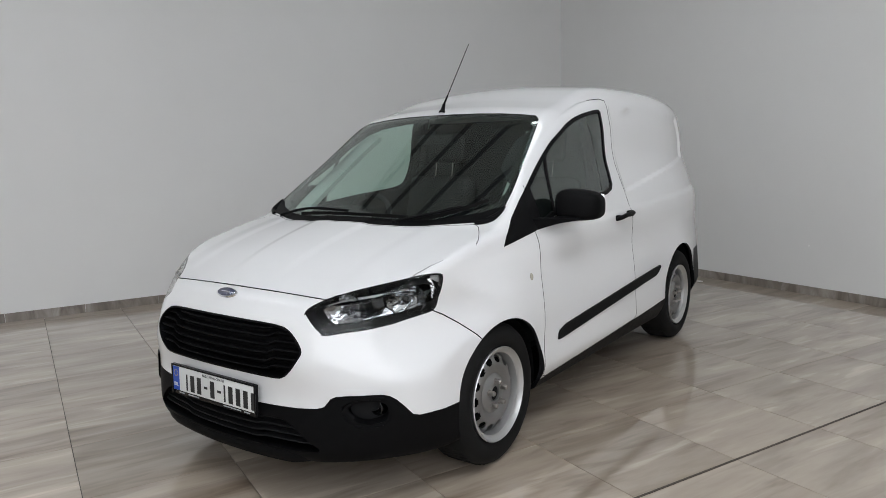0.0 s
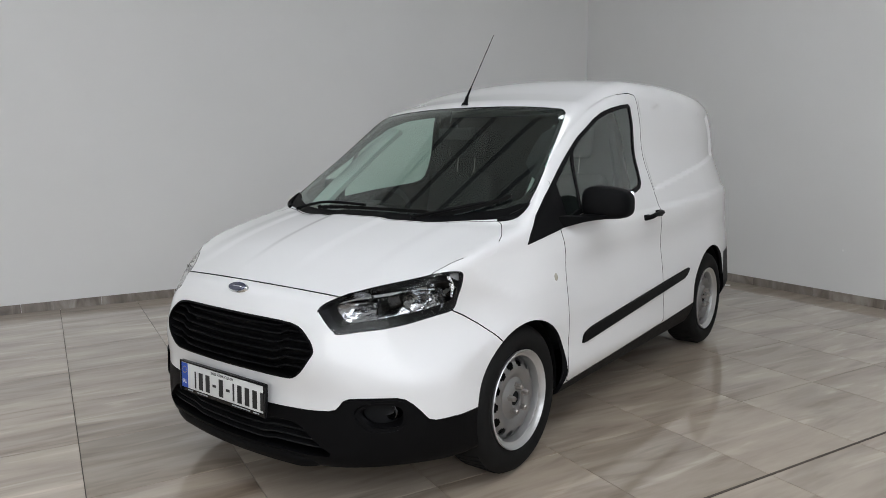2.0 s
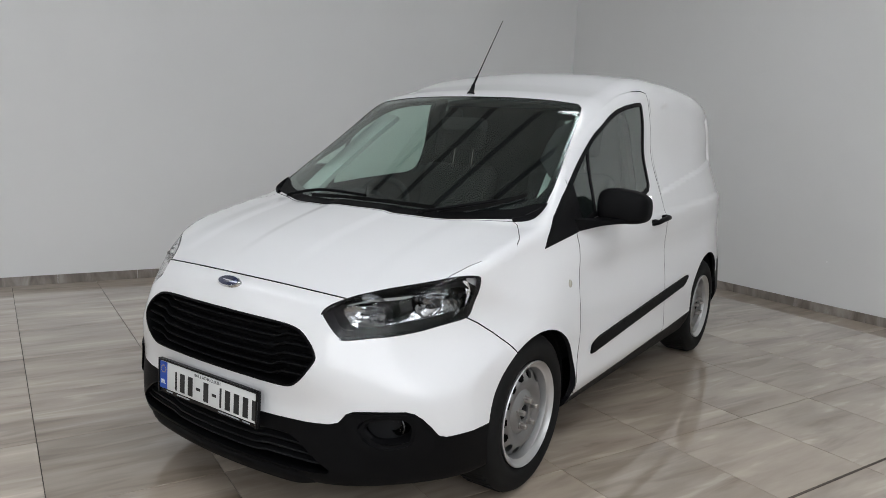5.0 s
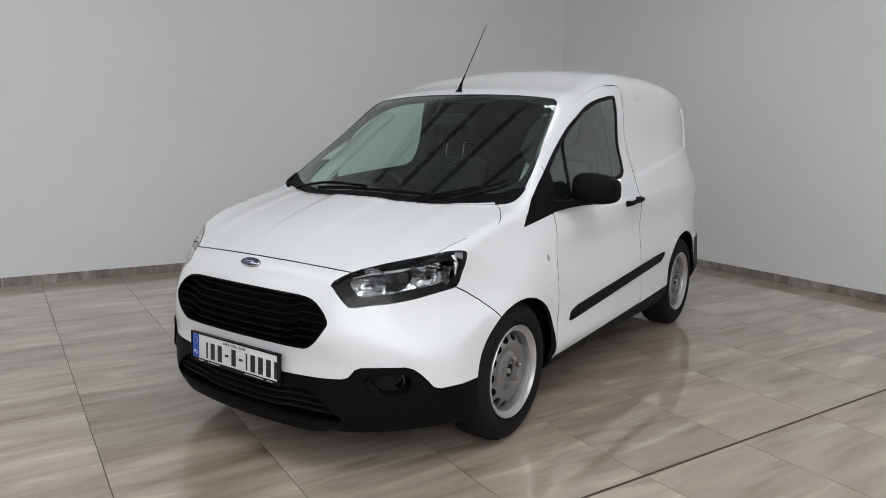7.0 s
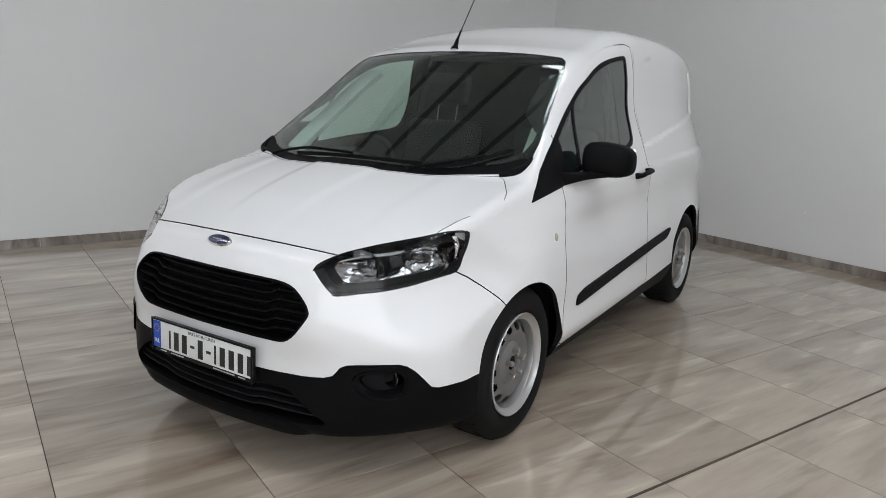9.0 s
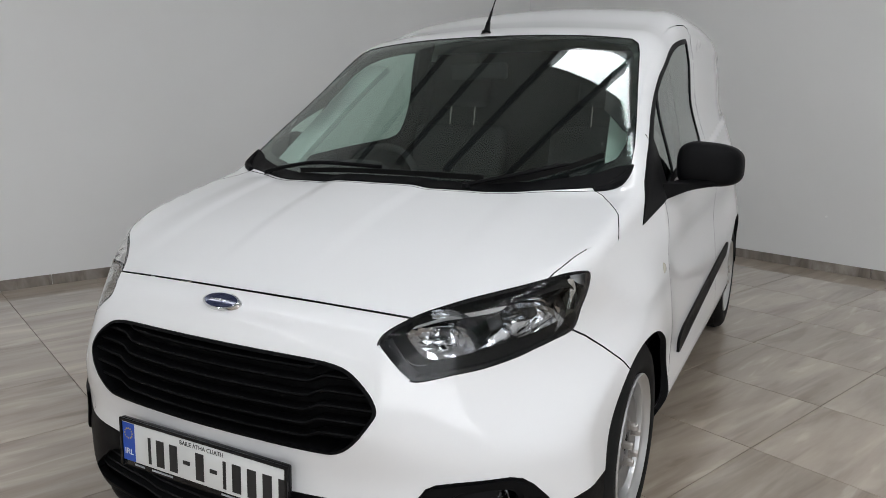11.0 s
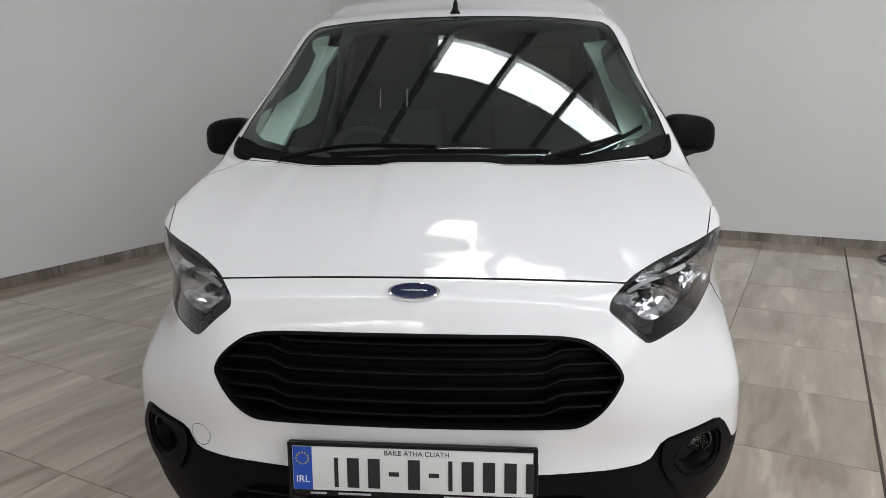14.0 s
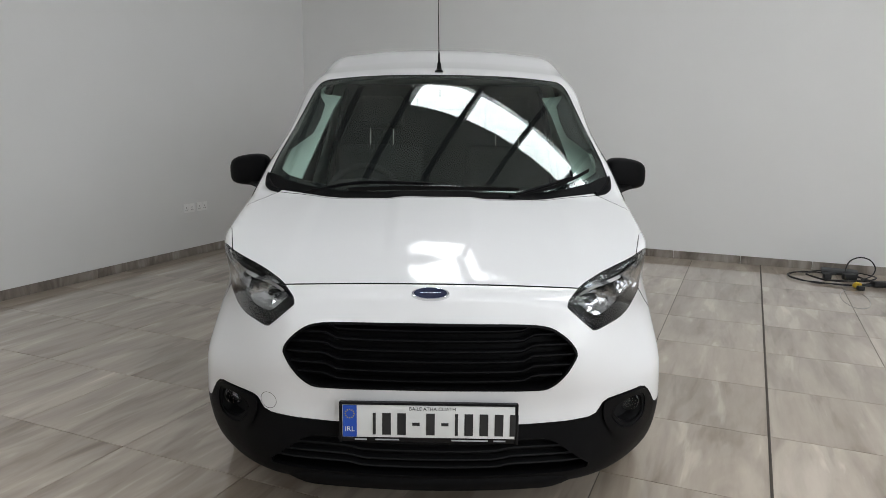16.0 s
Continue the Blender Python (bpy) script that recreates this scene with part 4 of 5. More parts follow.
root = np.array(on_top(-0.012, 1.652)) + (0, 0.008, 0.03)
tip = np.array((-0.026, 1.965, 2.005))
part("mast", tube([root + (tip - root) * t for t in (0, 0.16, 0.2, 0.6, 1)], 0.003, 8, taper=[0.007, 0.005, 0.0026, 0.0023, 0.002]), TRIM, aerial)


def wiper(pivot, elbow, ends):
    foot = on_top(*pivot, 0.012)
    arm = [foot, on_top(*elbow[0], 0.030), on_top(*elbow[1], 0.020)]
    wiper_arm = part("wiper", tube(spline(arm, 8), 0.007, 8), TRIM, van, "black wiper")
    part("pivot_cap", lathe([(0.014, 0.0), (0.014, 0.012), (0.008, 0.016), (0.0, 0.017)], 20, tuple(foot - (0, 0, 0.012)), (-20, 0, 0)), TRIM, wiper_arm)
    line = spline([on_top(x, y, 0.010) for x, y in ends], 8)
    part("wiper_blade", strip([[tuple(np.array(p) + d) for d in ((0, -0.004, 0.008), (0, 0.006, 0.005), (0, 0.004, -0.008), (0, 0.001, -0.009))] for p in line]), RUBBER, wiper_arm)


wiper((-0.52, 0.868), ((-0.30, 0.865), (-0.02, 0.842)), ((-0.36, 0.855), (-0.15, 0.835), (0.10, 0.832), (0.33, 0.862)))
wiper((0.30, 0.800), ((0.44, 0.885), (0.56, 0.978)), ((0.36, 0.845), (0.47, 0.905), (0.57, 0.985), (0.645, 1.060)))

# ---- wheels ----
def wheel(s, y):
    """Steel wheel with slots round the disc and five nuts; x outwards is local z."""
    at, turn = (s * (0.838 if y < 2 else 0.830), y, 0.316), (0, s * 90, 0)
    tyre = lathe([(0.200, -0.200), (0.255, -0.203), (0.298, -0.192), (0.311, -0.172), (0.315, -0.10), (0.311, -0.032), (0.301, -0.014), (0.284, -0.002), (0.262, 0.003), (0.236, 0.001), (0.214, -0.008), (0.203, -0.02), (0.200, -0.100), (0.200, -0.200)], 96, at, turn)
    hub = part("wheel", tyre, RUBBER, van, "black tyre on a silver steel wheel")
    # tread ribs across the shoulder
    for k in range(60):
        a = 2 * math.pi * k / 60
        if -2.2 < math.atan2(math.sin(a - 1.2), math.cos(a - 1.2)) < 2.2:
            rib = box((0.007, 0.010, 0.128), (0, 0, 0), 0.001)
            bmesh.ops.transform(rib, matrix=pose(*at, *turn) @ pose(0.3115 * math.cos(a), 0.3115 * math.sin(a), -0.10, 0, 0, math.degrees(a)) @ pose(0, 0, 0, 12, 0, 0), verts=rib.verts)
            part("tread_block", rib, RUBBER, hub)
    lip = lathe([(0.199, -0.15), (0.199, -0.022), (0.208, -0.010), (0.2105, -0.003), (0.207, 0.001), (0.202, -0.004), (0.196, -0.014), (0.188, -0.018), (0.182, -0.019), (0.179, -0.030), (0.177, -0.060), (0.176, -0.15)], 96, at, turn)
    part("rim", lip, SILVER, hub, "silver steel rim")
    # disc in rings, with slots left open
    bm = bmesh.new()
    slots = 14
    seg = slots * 10
    prof = [(0.177, -0.062), (0.170, -0.050), (0.165, -0.043), (0.160, -0.038), (0.143, -0.029), (0.136, -0.0255), (0.115, -0.026), (0.098, -0.034), (0.088, -0.038), (0.078, -0.032), (0.066, -0.024), (0.052, -0.022), (0.040, -0.022), (0.033, -0.024), (0.031, -0.040)]
    rings = [[bm.verts.new((r * math.cos(2 * math.pi * i / seg), r * math.sin(2 * math.pi * i / seg), h)) for i in range(seg)] for r, h in prof]
    for j in range(len(prof) - 1):
        for i in range(seg):
            if (j == 3 and i % 10 in (2, 3, 4, 5, 6, 7)) or (j in (2, 4) and i % 10 in (3, 4, 5, 6)):
                continue
            bm.faces.new((rings[j][i], rings[j][(i + 1) % seg], rings[j + 1][(i + 1) % seg], rings[j + 1][i]))
    bmesh.ops.solidify(bm, geom=bm.faces[:], thickness=0.004)
    bmesh.ops.recalc_face_normals(bm, faces=bm.faces)
    bmesh.ops.transform(bm, matrix=pose(*at, *turn), verts=bm.verts)
    part("wheel_disc", bm, SILVER, hub, "slotted steel disc")
    part("brake_backing", lathe([(0.0, -0.085), (0.150, -0.085), (0.172, -0.10), (0.172, -0.12), (0.0, -0.12)], 48, at, turn), CABIN, hub, "dark brake behind the slots")
    part("hub_cap", lathe([(0.0, -0.026), (0.022, -0.026), (0.030, -0.030), (0.0315, -0.045)], 32, at, turn), CABIN, hub, "dark hub centre")
    for k in range(5):
        a = radians(90 + 72 * k + 18)
        nut = lathe([(0.0155, -0.030), (0.0155, -0.020), (0.0125, -0.018), (0.0125, 0.000), (0.009, 0.005), (0.0, 0.006)], 6)
        bmesh.ops.transform(nut, matrix=pose(*at, *turn) @ pose(0.054 * math.cos(a), 0.054 * math.sin(a), 0), verts=nut.verts)
        part("wheel_nut", nut, STEEL, hub)


for s in (1, -1):
    for y, arch, r in ((0.822, ARCH_F, 0.336), (3.312, ARCH_R, 0.375)):
        wheel(s, y)
        bm = bmesh.new()
        edge = [(p[0], p[1]) for p in grow(arch, 0.006) if p[1] > 0.235]
        edge.sort(key=lambda p: math.atan2(p[1] - 0.16, p[0] - sum(q[0] for q in arch) / len(arch)))
        liner = []
        for xx in (0.40, 0.55, 0.70, 0.80):
            liner.append([bm.verts.new((s * xx, p[0], p[1])) for p in edge])
        for a, b in zip(liner, liner[1:]):
            for i in range(len(edge) - 1):
                bm.faces.new((a[i], a[i + 1], b[i + 1], b[i]))
        bm.faces.new(liner[0])
        bmesh.ops.solidify(bm, geom=bm.faces[:], thickness=0.003)
        part("wheel_arch_liner", bm, CABIN, van, "black wheel arch liner")

# ---- cabin ----
dash = []
for x in np.linspace(-0.70, 0.70, 15):
    d = 0.10 * (x / 0.7) ** 2
    dash.append([(x, 0.83 + d * 1.4, 0.60), (x, 0.83 + d * 1.4, 0.985), (x, 0.93 + d, 1.010), (x, 1.08 + d * 0.5, 1.025), (x, 1.20, 1.000), (x, 1.26, 0.95), (x, 1.24, 0.80), (x, 1.15, 0.60)])
dashboard = part("dashboard", strip([[tuple(q) for q in r] for r in dash]), CABIN, van, "dark plastic dashboard")
part("instrument_hood", lathe([(0.0, 0.0), (0.15, 0.0), (0.155, 0.02), (0.13, 0.06), (0.07, 0.075), (0.0, 0.078)], 32, (-0.36, 1.16, 0.995), (8, 0, 0)), CABIN, dashboard)
ringpts = [(-0.36 + 0.172 * math.cos(a), 1.355 + 0.172 * math.sin(a) * 0.42, 0.965 + 0.172 * math.sin(a) * 0.907) for a in np.linspace(0, 2 * math.pi, 49)]
steering = part("steering_wheel", tube(ringpts, 0.016, 10), CABIN, van, "black steering wheel")
part("steering_boss", lathe([(0.0, 0.03), (0.05, 0.026), (0.075, 0.012), (0.08, 0.0), (0.0, -0.01)], 32, (-0.36, 1.355, 0.965), (115, 0, 0)), CABIN, steering)
for a in (0, 180, 270):
    e = Vector((0.16 * math.cos(radians(a)), 0.16 * math.sin(radians(a)) * 0.42, 0.16 * math.sin(radians(a)) * 0.907))
    part("spoke", tube([Vector((-0.36, 1.355, 0.965)) + e * 0.3, Vector((-0.36, 1.355, 0.965)) + e], 0.014, 8), CABIN, steering)


def seat(x):
    base = part("seat", box((0.50, 0.50, 0.16), (x, 1.72, 0.66), 0.06, (4, 0, 0), 4), CABIN, van, "dark cloth seat")
    part("seat_back", box((0.48, 0.13, 0.56), (x, 2.06, 0.925), 0.055, (-14, 0, 0), 4), CABIN, base)
    part("headrest", box((0.26, 0.09, 0.19), (x, 2.16, 1.385), 0.04, (-10, 0, 0), 4), CABIN, base)
    for d in (-0.065, 0.065):
        part("headrest_post", tube([(x + d, 2.12, 1.16), (x + d, 2.15, 1.32)], 0.0026, 8), STEEL, base)


seat(-0.345)
seat(0.37)
part("bulkhead", prism([(-0.69, 0.45), (0.69, 0.45), (0.70, 0.95), (0.655, 1.20), (0.60, 1.45), (0.56, 1.56), (-0.56, 1.56), (-0.60, 1.45), (-0.655, 1.20), (-0.70, 0.95)], "y", 2.29, 2.31), CABIN, van, "dark bulkhead behind the seats")
part("cabin_floor", box((1.50, 1.45, 0.03), (0, 1.62, 0.42), 0.004), CABIN, van, "dark cabin floor")
mirror_in = part("inside_mirror", box((0.24, 0.025, 0.065), (0, 1.56, 1.43), 0.012, (8, 0, 0), 3), CABIN, van, "black inside mirror")
part("mirror_stalk", tube([(0, 1.56, 1.45), (0, 1.545, 1.50)], 0.008, 8), CABIN, mirror_in)
for s in (1, -1):
    post = [[(s * (x - 0.098), y + 0.028, z - 0.012), (s * (x - 0.09), y + 0.06, z - 0.03), (s * x, y + 0.09, z - 0.02), (s * (x + 0.004), y + 0.035, z)] for x, y, z in ((0.735, 1.06, 1.005), (0.705, 1.20, 1.125), (0.670, 1.38, 1.265), (0.640, 1.54, 1.385), (0.605, 1.66, 1.475))]
    part("pillar_trim", strip([[tuple(q) for q in np.array(r)] for r in spline(post, 4)]), LINING, van, "pale inner pillar trim")
    part("pillar_trim", strip([[(s * x0, 2.20, z), (s * x0, 2.27, z), (s * (x0 + 0.02), 2.27, z), (s * (x0 + 0.02), 2.20, z)] for x0, z in ((0.655, 0.95), (0.625, 1.15), (0.585, 1.35), (0.545, 1.52))]), CABIN, van, "dark inner pillar trim")
    belt = [(s * 0.585, 2.20, 1.44), (s * 0.62, 2.20, 1.20), (s * 0.64, 2.18, 0.80)]
    part("seat_belt", strip([[tuple(np.array(p) + d) for d in ((-0.001, -0.022, 0), (0.001, -0.022, 0), (0.001, 0.022, 0), (-0.001, 0.022, 0))] for p in belt]), CABIN, van, "black seat belt")


# the van stands a little askew to the room's front
van.matrix_world = Matrix.Translation((0.037, 0.010, 0)) @ Matrix.Rotation(0.0337, 4, "Z") @ Matrix.Diagonal((1.038, 0.994, 1.012, 1))

# ---- the room ----
TURN_ROOM = math.degrees(ROOM)
LONG_U, LONG_V = 9.4, 13.0


def slab(name, u0, u1, v0, v1, z0, z1, mat, label, category, kind="structure", parent=None, bevel=0.0):
    bm = bmesh.new()
    bmesh.ops.create_cube(bm, size=1)
    bmesh.ops.scale(bm, vec=(u1 - u0, v1 - v0, z1 - z0), verts=bm.verts)
    if bevel:
        bmesh.ops.bevel(bm, geom=bm.edges[:], offset=bevel, segments=2, affect="EDGES")
    at = room((u0 + u1) / 2, (v0 + v1) / 2, (z0 + z1) / 2)
    bmesh.ops.transform(bm, matrix=pose(at.x, at.y, at.z, 0, 0, TURN_ROOM), verts=bm.verts)
    ob = finish(name, bm, mat, parent, smooth=bool(bevel))
    return tagged(ob, label, category, "", kind)


floor = slab("floor", -0.2, LONG_U + 0.2, -0.2, LONG_V + 0.2, -0.12, -0.008, GROUT, "grey-beige polished tile floor with long veins", "floor")
slab("wall_north", -0.2, LONG_U + 0.2, -0.2, 0.0, -0.1, CEILING, WALL, "plain light grey painted wall", "wall")
slab("wall_west", -0.2, 0.0, 0.0, LONG_V, -0.1, CEILING, WALL, "plain light grey painted wall", "wall")
# south and east walls are out of view, assumed to close the room
slab("assumed_wall_south", -0.2, LONG_U + 0.2, LONG_V, LONG_V + 0.2, -0.1, CEILING, WALL, "plain light grey painted wall", "wall")
slab("assumed_wall_east", LONG_U, LONG_U + 0.2, 0.0, 4.5, -0.1, CEILING, WALL, "plain light grey painted wall", "wall")
slab("assumed_wall_east", LONG_U, LONG_U + 0.2, 12.0, LONG_V, -0.1, CEILING, WALL, "plain light grey painted wall", "wall")
slab("assumed_wall_east", LONG_U, LONG_U + 0.2, 4.5, 12.0, 4.6, CEILING, WALL, "assumed light grey wall over the assumed window, out of view", "wall")
# unseen wall below the window, added to keep low light from under the van
slab("assumed_wall_east", LONG_U, LONG_U + 0.2, 4.5, 12.0, -0.1, 1.3, WALL, "assumed light grey wall under the assumed window, blocks low light", "wall")

# ceiling with roof lights between rafters
bm = bmesh.new()


def roof_block(a0, a1, b0, b1, z0, z1):
    b = bmesh.new()
    bmesh.ops.create_cube(b, size=1)
    bmesh.ops.scale(b, vec=(a1 - a0, b1 - b0, z1 - z0), verts=b.verts)
    at = roof((a0 + a1) / 2, (b0 + b1) / 2, (z0 + z1) / 2)
    bmesh.ops.transform(b, matrix=pose(at.x, at.y, at.z, 0, 0, math.degrees(ROOF_TURN)), verts=b.verts)
    return b


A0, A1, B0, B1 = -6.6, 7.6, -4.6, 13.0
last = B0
for a0, a1, b, w in ROOF_LIGHTS_AND_FILLS:
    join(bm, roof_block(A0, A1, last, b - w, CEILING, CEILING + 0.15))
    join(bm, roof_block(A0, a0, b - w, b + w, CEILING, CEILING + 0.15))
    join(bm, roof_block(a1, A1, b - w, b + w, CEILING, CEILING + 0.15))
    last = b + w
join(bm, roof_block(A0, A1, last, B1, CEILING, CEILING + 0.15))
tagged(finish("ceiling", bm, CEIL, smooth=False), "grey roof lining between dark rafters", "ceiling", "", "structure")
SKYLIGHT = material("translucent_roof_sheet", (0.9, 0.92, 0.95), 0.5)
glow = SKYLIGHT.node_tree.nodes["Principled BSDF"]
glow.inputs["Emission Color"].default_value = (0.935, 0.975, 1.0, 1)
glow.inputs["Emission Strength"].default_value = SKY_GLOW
# glowing sheets: the second and fourth are fill light, not known roof lights
for a0, a1, b, w in ROOF_LIGHTS_AND_FILLS:
    tagged(finish("roof_light_or_fill", roof_block(a0, a1, b - w, b + w, CEILING + 0.10, CEILING + 0.12), SKYLIGHT, smooth=False), "bright translucent roof light sheet of a set partly added for light", "roof light", "", "structure")
RAFTER_TURN = ROOM - radians(19)
for k in range(14):
    foot = roof(-4.58 + 0.905 * k, 0.0, CEILING - 0.005)
    run = Matrix.Rotation(RAFTER_TURN, 3, "Z") @ Vector((0, -1, 0))
    at = foot + run * 3.5
    beam = box((0.06, 16.0, 0.19), tuple(at), 0.004, (0, 0, math.degrees(RAFTER_TURN)))
    tagged(finish("rafter", beam, BEAM), "dark steel rafter under the roof", "rafter", "", "structure")

# skirting tiles, one by one
base_n = tagged(new("baseboard"), "grey-brown tile skirting along the wall", "skirting", "", "structure")
base_w = tagged(new("baseboard"), "grey-brown tile skirting along the wall", "skirting", "", "structure")
PITCH = 0.627


def skirt_mesh(length):
    b = box((length - 0.003, 0.010, 0.078), (0, 0, 0.039), 0.0015, segments=1)
    me = bpy.data.meshes.new("skirting_tile")
    b.to_mesh(me)
    b.free()
    me.materials.append(SKIRT)
    return me


skirt = skirt_mesh(PITCH)
for k in range(10):
    at = room(0.012 + PITCH * (k + 0.5), 0.0055)
    ob = new("skirting_tile", skirt)
    ob.matrix_world = pose(at.x, at.y, 0, 0, 0, TURN_ROOM)
    ob.parent = base_n
for k in range(19):
    at = room(0.0055, 0.012 + PITCH * (k + 0.5))
    ob = new("skirting_tile", skirt)
    ob.matrix_world = pose(at.x, at.y, 0, 0, 0, TURN_ROOM + 90)
    ob.parent = base_w

# white door with its frame at the end of the back wall
door_1 = tagged(new("door_1"), "white door and frame in the grey back wall", "door", "", "structure")
for u0, u1, z0, z1, name in ((6.285, 6.375, 0.0, 2.13, "door_frame"), (7.265, 7.355, 0.0, 2.13, "door_frame"), (6.285, 7.355, 2.04, 2.13, "door_frame")):
    slab(name, u0, u1, 0.0, 0.035, z0, z1 if name != "door_frame" or z0 else 2.04, SOCKET, "", "", "", door_1, 0.004)
slab("door_leaf", 6.377, 7.263, 0.002, 0.020, 0.006, 2.038, SOCKET, "", "", "", door_1, 0.002)
part("door_handle", tube([room(6.44, 0.02, 1.0), room(6.44, 0.06, 1.0), room(6.56, 0.065, 1.0)], 0.009, 10), STEEL, door_1, "steel lever handle")

# unseen high window, assumed on the east side; its area lamp is added side light
assumed_window = tagged(new("assumed_window"), "assumed high window with thin dark frames, out of view", "window", "", "structure")
for v in (4.55, 6.35, 8.2, 10.05, 11.95):
    slab("assumed_window_frame", LONG_U + 0.02, LONG_U + 0.10, v - 0.04, v + 0.04, 1.36, 4.6, BEAM, "", "", "", assumed_window)
slab("assumed_window_sill", LONG_U - 0.03, LONG_U + 0.2, 4.5, 12.0, 1.302, 1.36, BEAM, "", "", "", assumed_window)
light = bpy.data.lights.new("side_fill", "AREA")
light.shape, light.size, light.size_y, light.energy, light.color = "RECTANGLE", 7.3, 3.1, SIDE_FILL_POWER, (0.93, 0.97, 1.0)
lamp_at = room(LONG_U + 0.12, 8.25, 2.98)
lamp = new("side_fill", light)
lamp.matrix_world = look(lamp_at, lamp_at - U)

# wall sockets
def socket(v, twin):
    at = room(0.0, v, 0.475)
    m = pose(at.x, at.y, at.z, 90, 0, TURN_ROOM + 90)
    b = box((0.146, 0.086, 0.009), (0, 0, 0.0045), 0.003)
    bmesh.ops.transform(b, matrix=m, verts=b.verts)
    ob = tagged(finish("wall_socket", b, SOCKET), "white plastic wall socket on the grey wall" if twin else "white double switched socket on the grey wall", "socket", "wall sockets")
    for x in (-0.036, 0.036):
        for dx, dy, w, h in ((0, 0.012, 0.006, 0.011), (-0.012, -0.010, 0.009, 0.006), (0.012, -0.010, 0.009, 0.006)):
            b = box((w, h, 0.002), (x + dx, dy - 0.006, 0.0092))
            bmesh.ops.transform(b, matrix=m, verts=b.verts)
            part("socket_hole", b, INK, ob)
        b = box((0.016, 0.022, 0.005), (x * 0.35, 0.026, 0.010), 0.0015)
        bmesh.ops.transform(b, matrix=m, verts=b.verts)
        part("switch", b, SOCKET, ob)


socket(2.035, False)
socket(1.855, True)
at = room(3.392, 0.0, 0.449)
screw = tagged(finish("wall_plug", lathe([(0.0, 0.002), (0.006, 0.002), (0.010, 0.0)], 12, tuple(at + Vector((0, 0, 0))), (90, 0, TURN_ROOM)), SOCKET), "small pale filled hole in the grey wall", "wall plug")

# cables in a loose heap by the back wall
def cable(points, r, label, name="power_cable"):
    pts = [room(u, v, z) for u, v, z in points]
    return tagged(finish(name, tube(spline(pts, 8), r, 8), CABLE), label, "cable", "cables by the wall")


def loop(cu, cv, ru, rv, z, turns=1.0, start=0.0, lift=0.0, wob=0.03):
    n = int(14 * turns)
    return [(cu + ru * math.cos(start + 2 * math.pi * k / 14) * (1 + wob * math.sin(2.3 * k)), cv + rv * math.sin(start + 2 * math.pi * k / 14), z + lift * max(0.0, math.sin(start + 2 * math.pi * k / 14 + 1.2)) + 0.004 * (k % 3)) for k in range(n + 1)]


cable(loop(5.76, 0.42, 0.325, 0.25, 0.010, 2.1, 2.8), 0.0055, "black cable coiled on the tiles")
cable(loop(5.86, 0.36, 0.27, 0.23, 0.022, 1.6, 0.4, 0.02), 0.0055, "black cable coiled on the tiles")
cable([(5.90, 0.30, 0.03), (5.91, 0.20, 0.07), (5.95, 0.11, 0.13), (6.03, 0.09, 0.165), (6.11, 0.10, 0.145), (6.15, 0.13, 0.08), (6.11, 0.24, 0.03), (6.02, 0.36, 0.012)], 0.0058, "black cable standing in a loop against the wall")
cable([(6.00, 0.60, 0.012), (6.12, 0.56, 0.012), (6.40, 0.50, 0.010), (6.75, 0.56, 0.010), (7.2, 0.52, 0.010)], 0.009, "black cable running along the wall")
cable([(6.9, 0.36, 0.010), (6.5, 0.37, 0.012), (6.28, 0.30, 0.012), (6.36, 0.18, 0.012), (6.9, 0.16, 0.010)], 0.008, "black cable folded on the tiles")
ring_path = [(5.885 + 0.098 * math.cos(a), 1.12 + 0.32 * math.sin(a), 0.003) for a in np.linspace(0, 2 * math.pi, 18)]
tagged(finish("thin_wire", tube(spline([room(*p) for p in ring_path], 4), 0.0022, 6), PALE_WIRE), "thin pale grey wire loop lying on the tiles", "wire")
bag = tagged(finish("flat_case", box((0.30, 0.13, 0.045), tuple(room(5.87, 0.12, 0.0235)), 0.016, (0, 0, TURN_ROOM - 3), 3), CASE), "flat dark grey case lying against the skirting", "case")
part("case_seam", box((0.302, 0.132, 0.004), tuple(room(5.87, 0.12, 0.026)), 0.0015, (0, 0, TURN_ROOM - 3)), CABLE, bag)
for u, v, size, m, name, label in ((5.74, 0.47, (0.062, 0.05, 0.062), CABLE, "plug", "black plug on a cable on the tiles"), (5.93, 0.33, (0.11, 0.07, 0.05), CABLE, "cable_adapter", "black adapter block on the tiles"),
                                   (6.17, 0.53, (0.20, 0.07, 0.05), CABLE, "socket_block", "black extension socket block on the tiles"), (5.965, 0.76, (0.055, 0.045, 0.04), CABLE, "plug", "black plug on a cable on the tiles")):
    p = room(u, v, size[2] / 2)
    tagged(finish(name, box(size, tuple(p), 0.012, (0, 0, TURN_ROOM + 20), 2), m), label, "plug", "cables by the wall")
p = room(5.945, 0.69, 0.028)
plug = tagged(finish("yellow_plug", lathe([(0.0, -0.03), (0.016, -0.03), (0.024, -0.015), (0.026, 0.012), (0.018, 0.016), (0.016, 0.035), (0.0, 0.036)], 20, tuple(p), (70, 0, 30)), YELLOW), "yellow plug among the black cables", "plug")
part("plug_collar", lathe([(0.027, -0.004), (0.029, 0.0), (0.027, 0.004), (0.02, 0.005), (0.02, -0.005), (0.027, -0.004)], 20, tuple(p), (70, 0, 30)), YELLOW, plug)
tagged(finish("paper_scrap", box((0.05, 0.025, 0.006), tuple(room(2.40, 0.23, 0.003)), 0.002, (0, 0, 12)), SOCKET), "small white scrap on the tiles by the wall", "scrap")

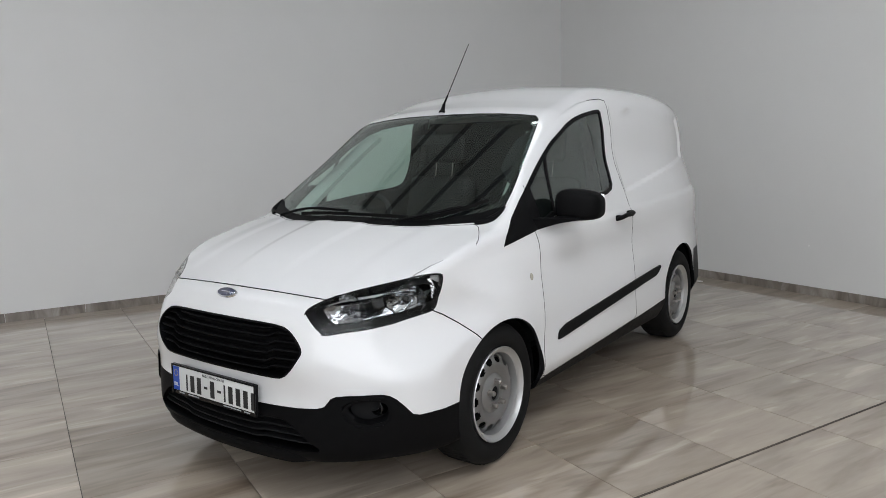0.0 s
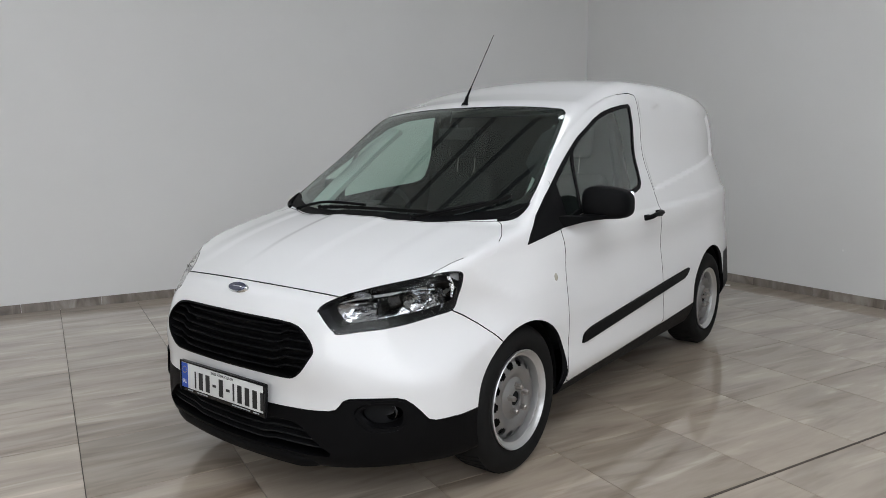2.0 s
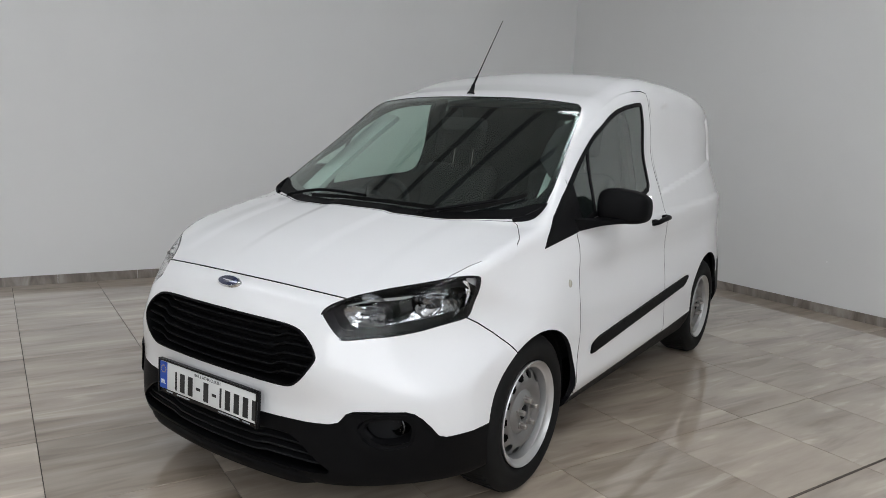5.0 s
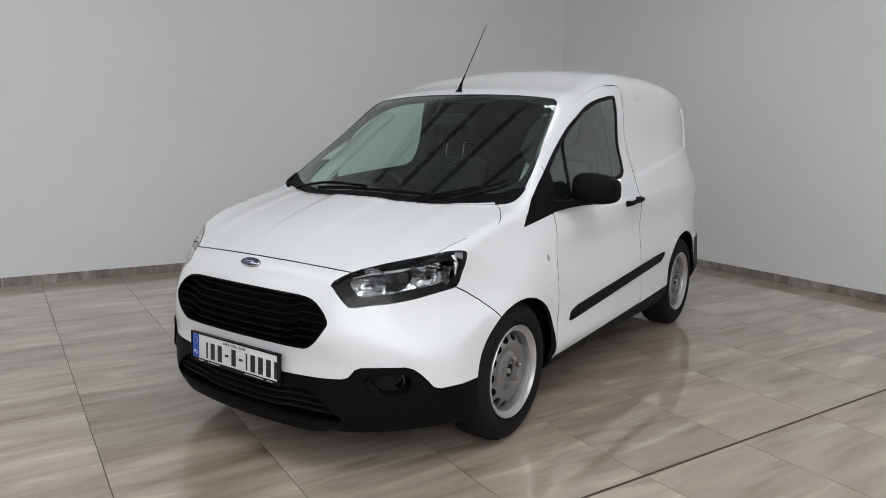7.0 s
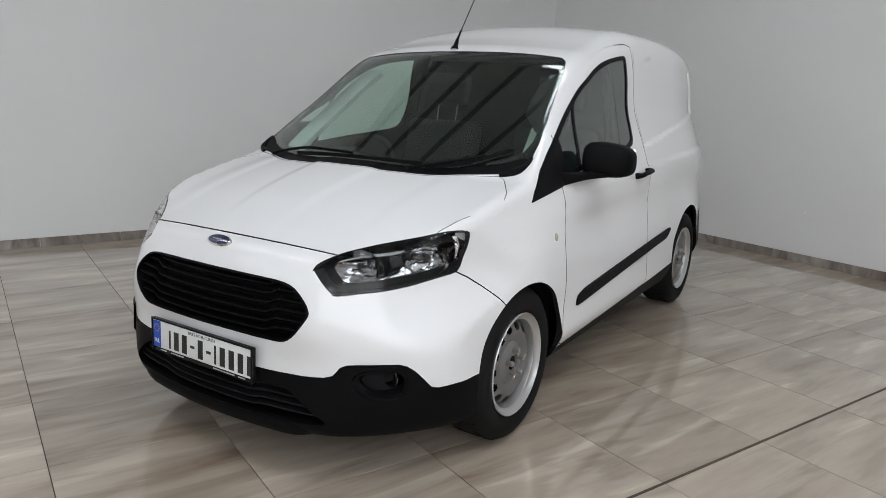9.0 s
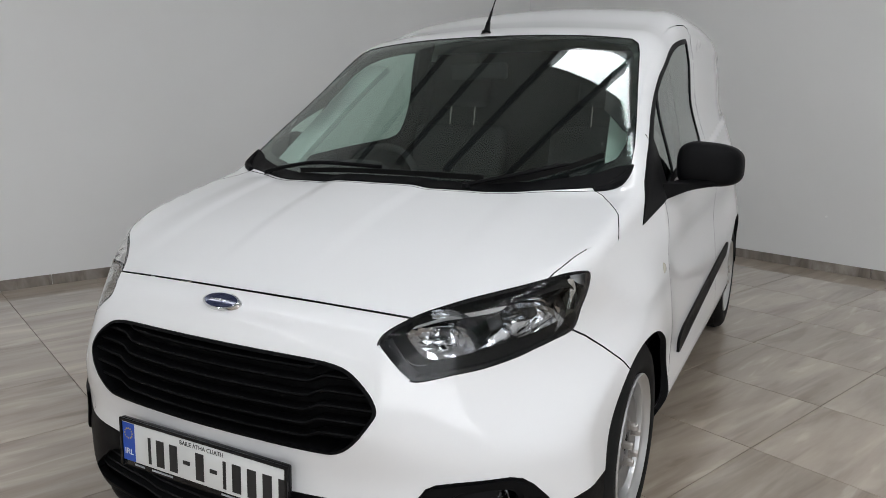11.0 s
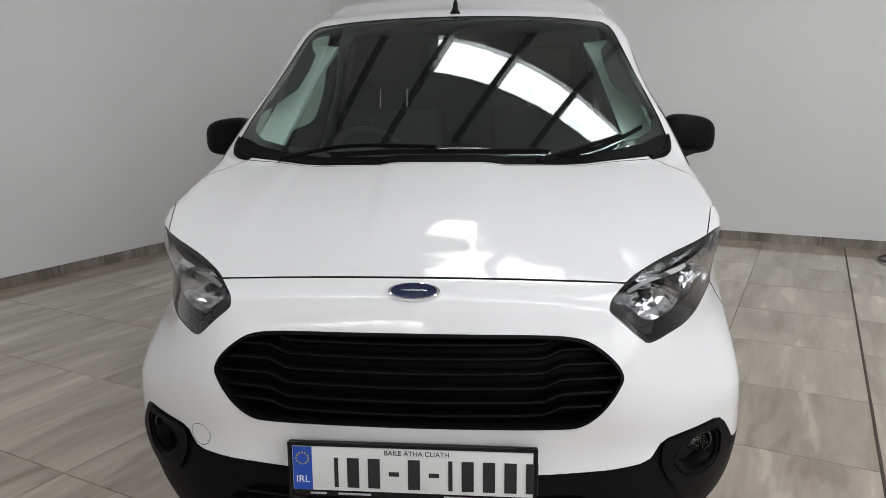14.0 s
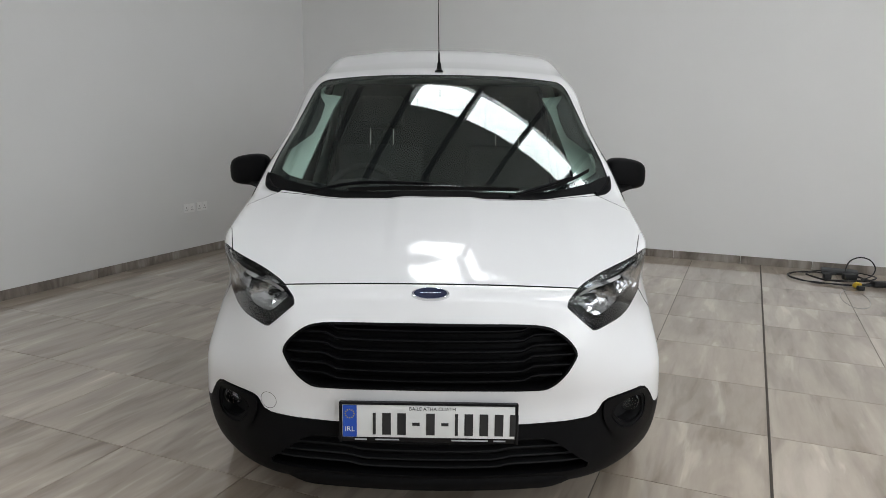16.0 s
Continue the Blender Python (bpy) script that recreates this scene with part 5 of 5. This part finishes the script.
# ---- floor tiles ----
TILE_U, TILE_V = 0.456, 1.365
tile_bm = bmesh.new()
bmesh.ops.create_cube(tile_bm, size=1)
bmesh.ops.scale(tile_bm, vec=(PITCH - 0.0035, PITCH - 0.0035, 0.012), verts=tile_bm.verts)
bmesh.ops.translate(tile_bm, vec=(0, 0, -0.006), verts=tile_bm.verts)
bmesh.ops.bevel(tile_bm, geom=[e for e in tile_bm.edges if all(v.co.z > -0.001 for v in e.verts)], offset=0.0004, segments=1, affect="EDGES")
tile_me = bpy.data.meshes.new("tile")
tile_bm.to_mesh(tile_me)
tile_bm.free()
tile_me.materials.append(TILE)
rest_v, rest_f = [], []
base_v = [tuple(v.co) for v in tile_me.vertices]
base_f = [tuple(p.vertices) for p in tile_me.polygons]
spots = []
for i in range(-10, 20):
    for j in range(-14, 10):
        at = U * (TILE_U + PITCH * (i + 0.5)) + V * (TILE_V + PITCH * (j + 0.5))
        rel = at - CORNER_AT
        if -0.32 < rel.dot(U) < LONG_U + 0.3 and -0.32 < -rel.dot(V) < LONG_V + 0.3:
            spots.append((((at.x - 0.6) ** 2 + (at.y - 2.0) ** 2), at))
spots.sort(key=lambda s: s[0])
for k, (_, at) in enumerate(spots):
    half_turn = 180 * ((k * 7) % 3 == 0)
    if k < 290:
        ob = new("tile", tile_me)
        ob.matrix_world = pose(at.x, at.y, 0, 0, 0, TURN_ROOM + half_turn)
        ob.parent = floor
    else:
        m = pose(at.x, at.y, 0, 0, 0, TURN_ROOM)
        rest_f += [tuple(i + len(rest_v) for i in f) for f in base_f]
        rest_v += [tuple(m @ Vector(c)) for c in base_v]
rest_me = bpy.data.meshes.new("far_tiles")
rest_me.from_pydata(rest_v, [], rest_f)
rest_me.materials.append(TILE)
rest = tagged(new("far_tiles", rest_me), kind="stuff")
rest.parent = floor
# dark movement joint between two rows of tiles
strip_bm = box((0.0115, 16.0, 0.004), (0, 0, 0.0005), 0.001, segments=1)
mid = U * (TILE_U + PITCH) - V * 1.9
bmesh.ops.transform(strip_bm, matrix=pose(mid.x, mid.y, 0.0, 0, 0, TURN_ROOM), verts=strip_bm.verts)
part("joint_strip", strip_bm, METAL_STRIP, floor, "dark movement joint strip")
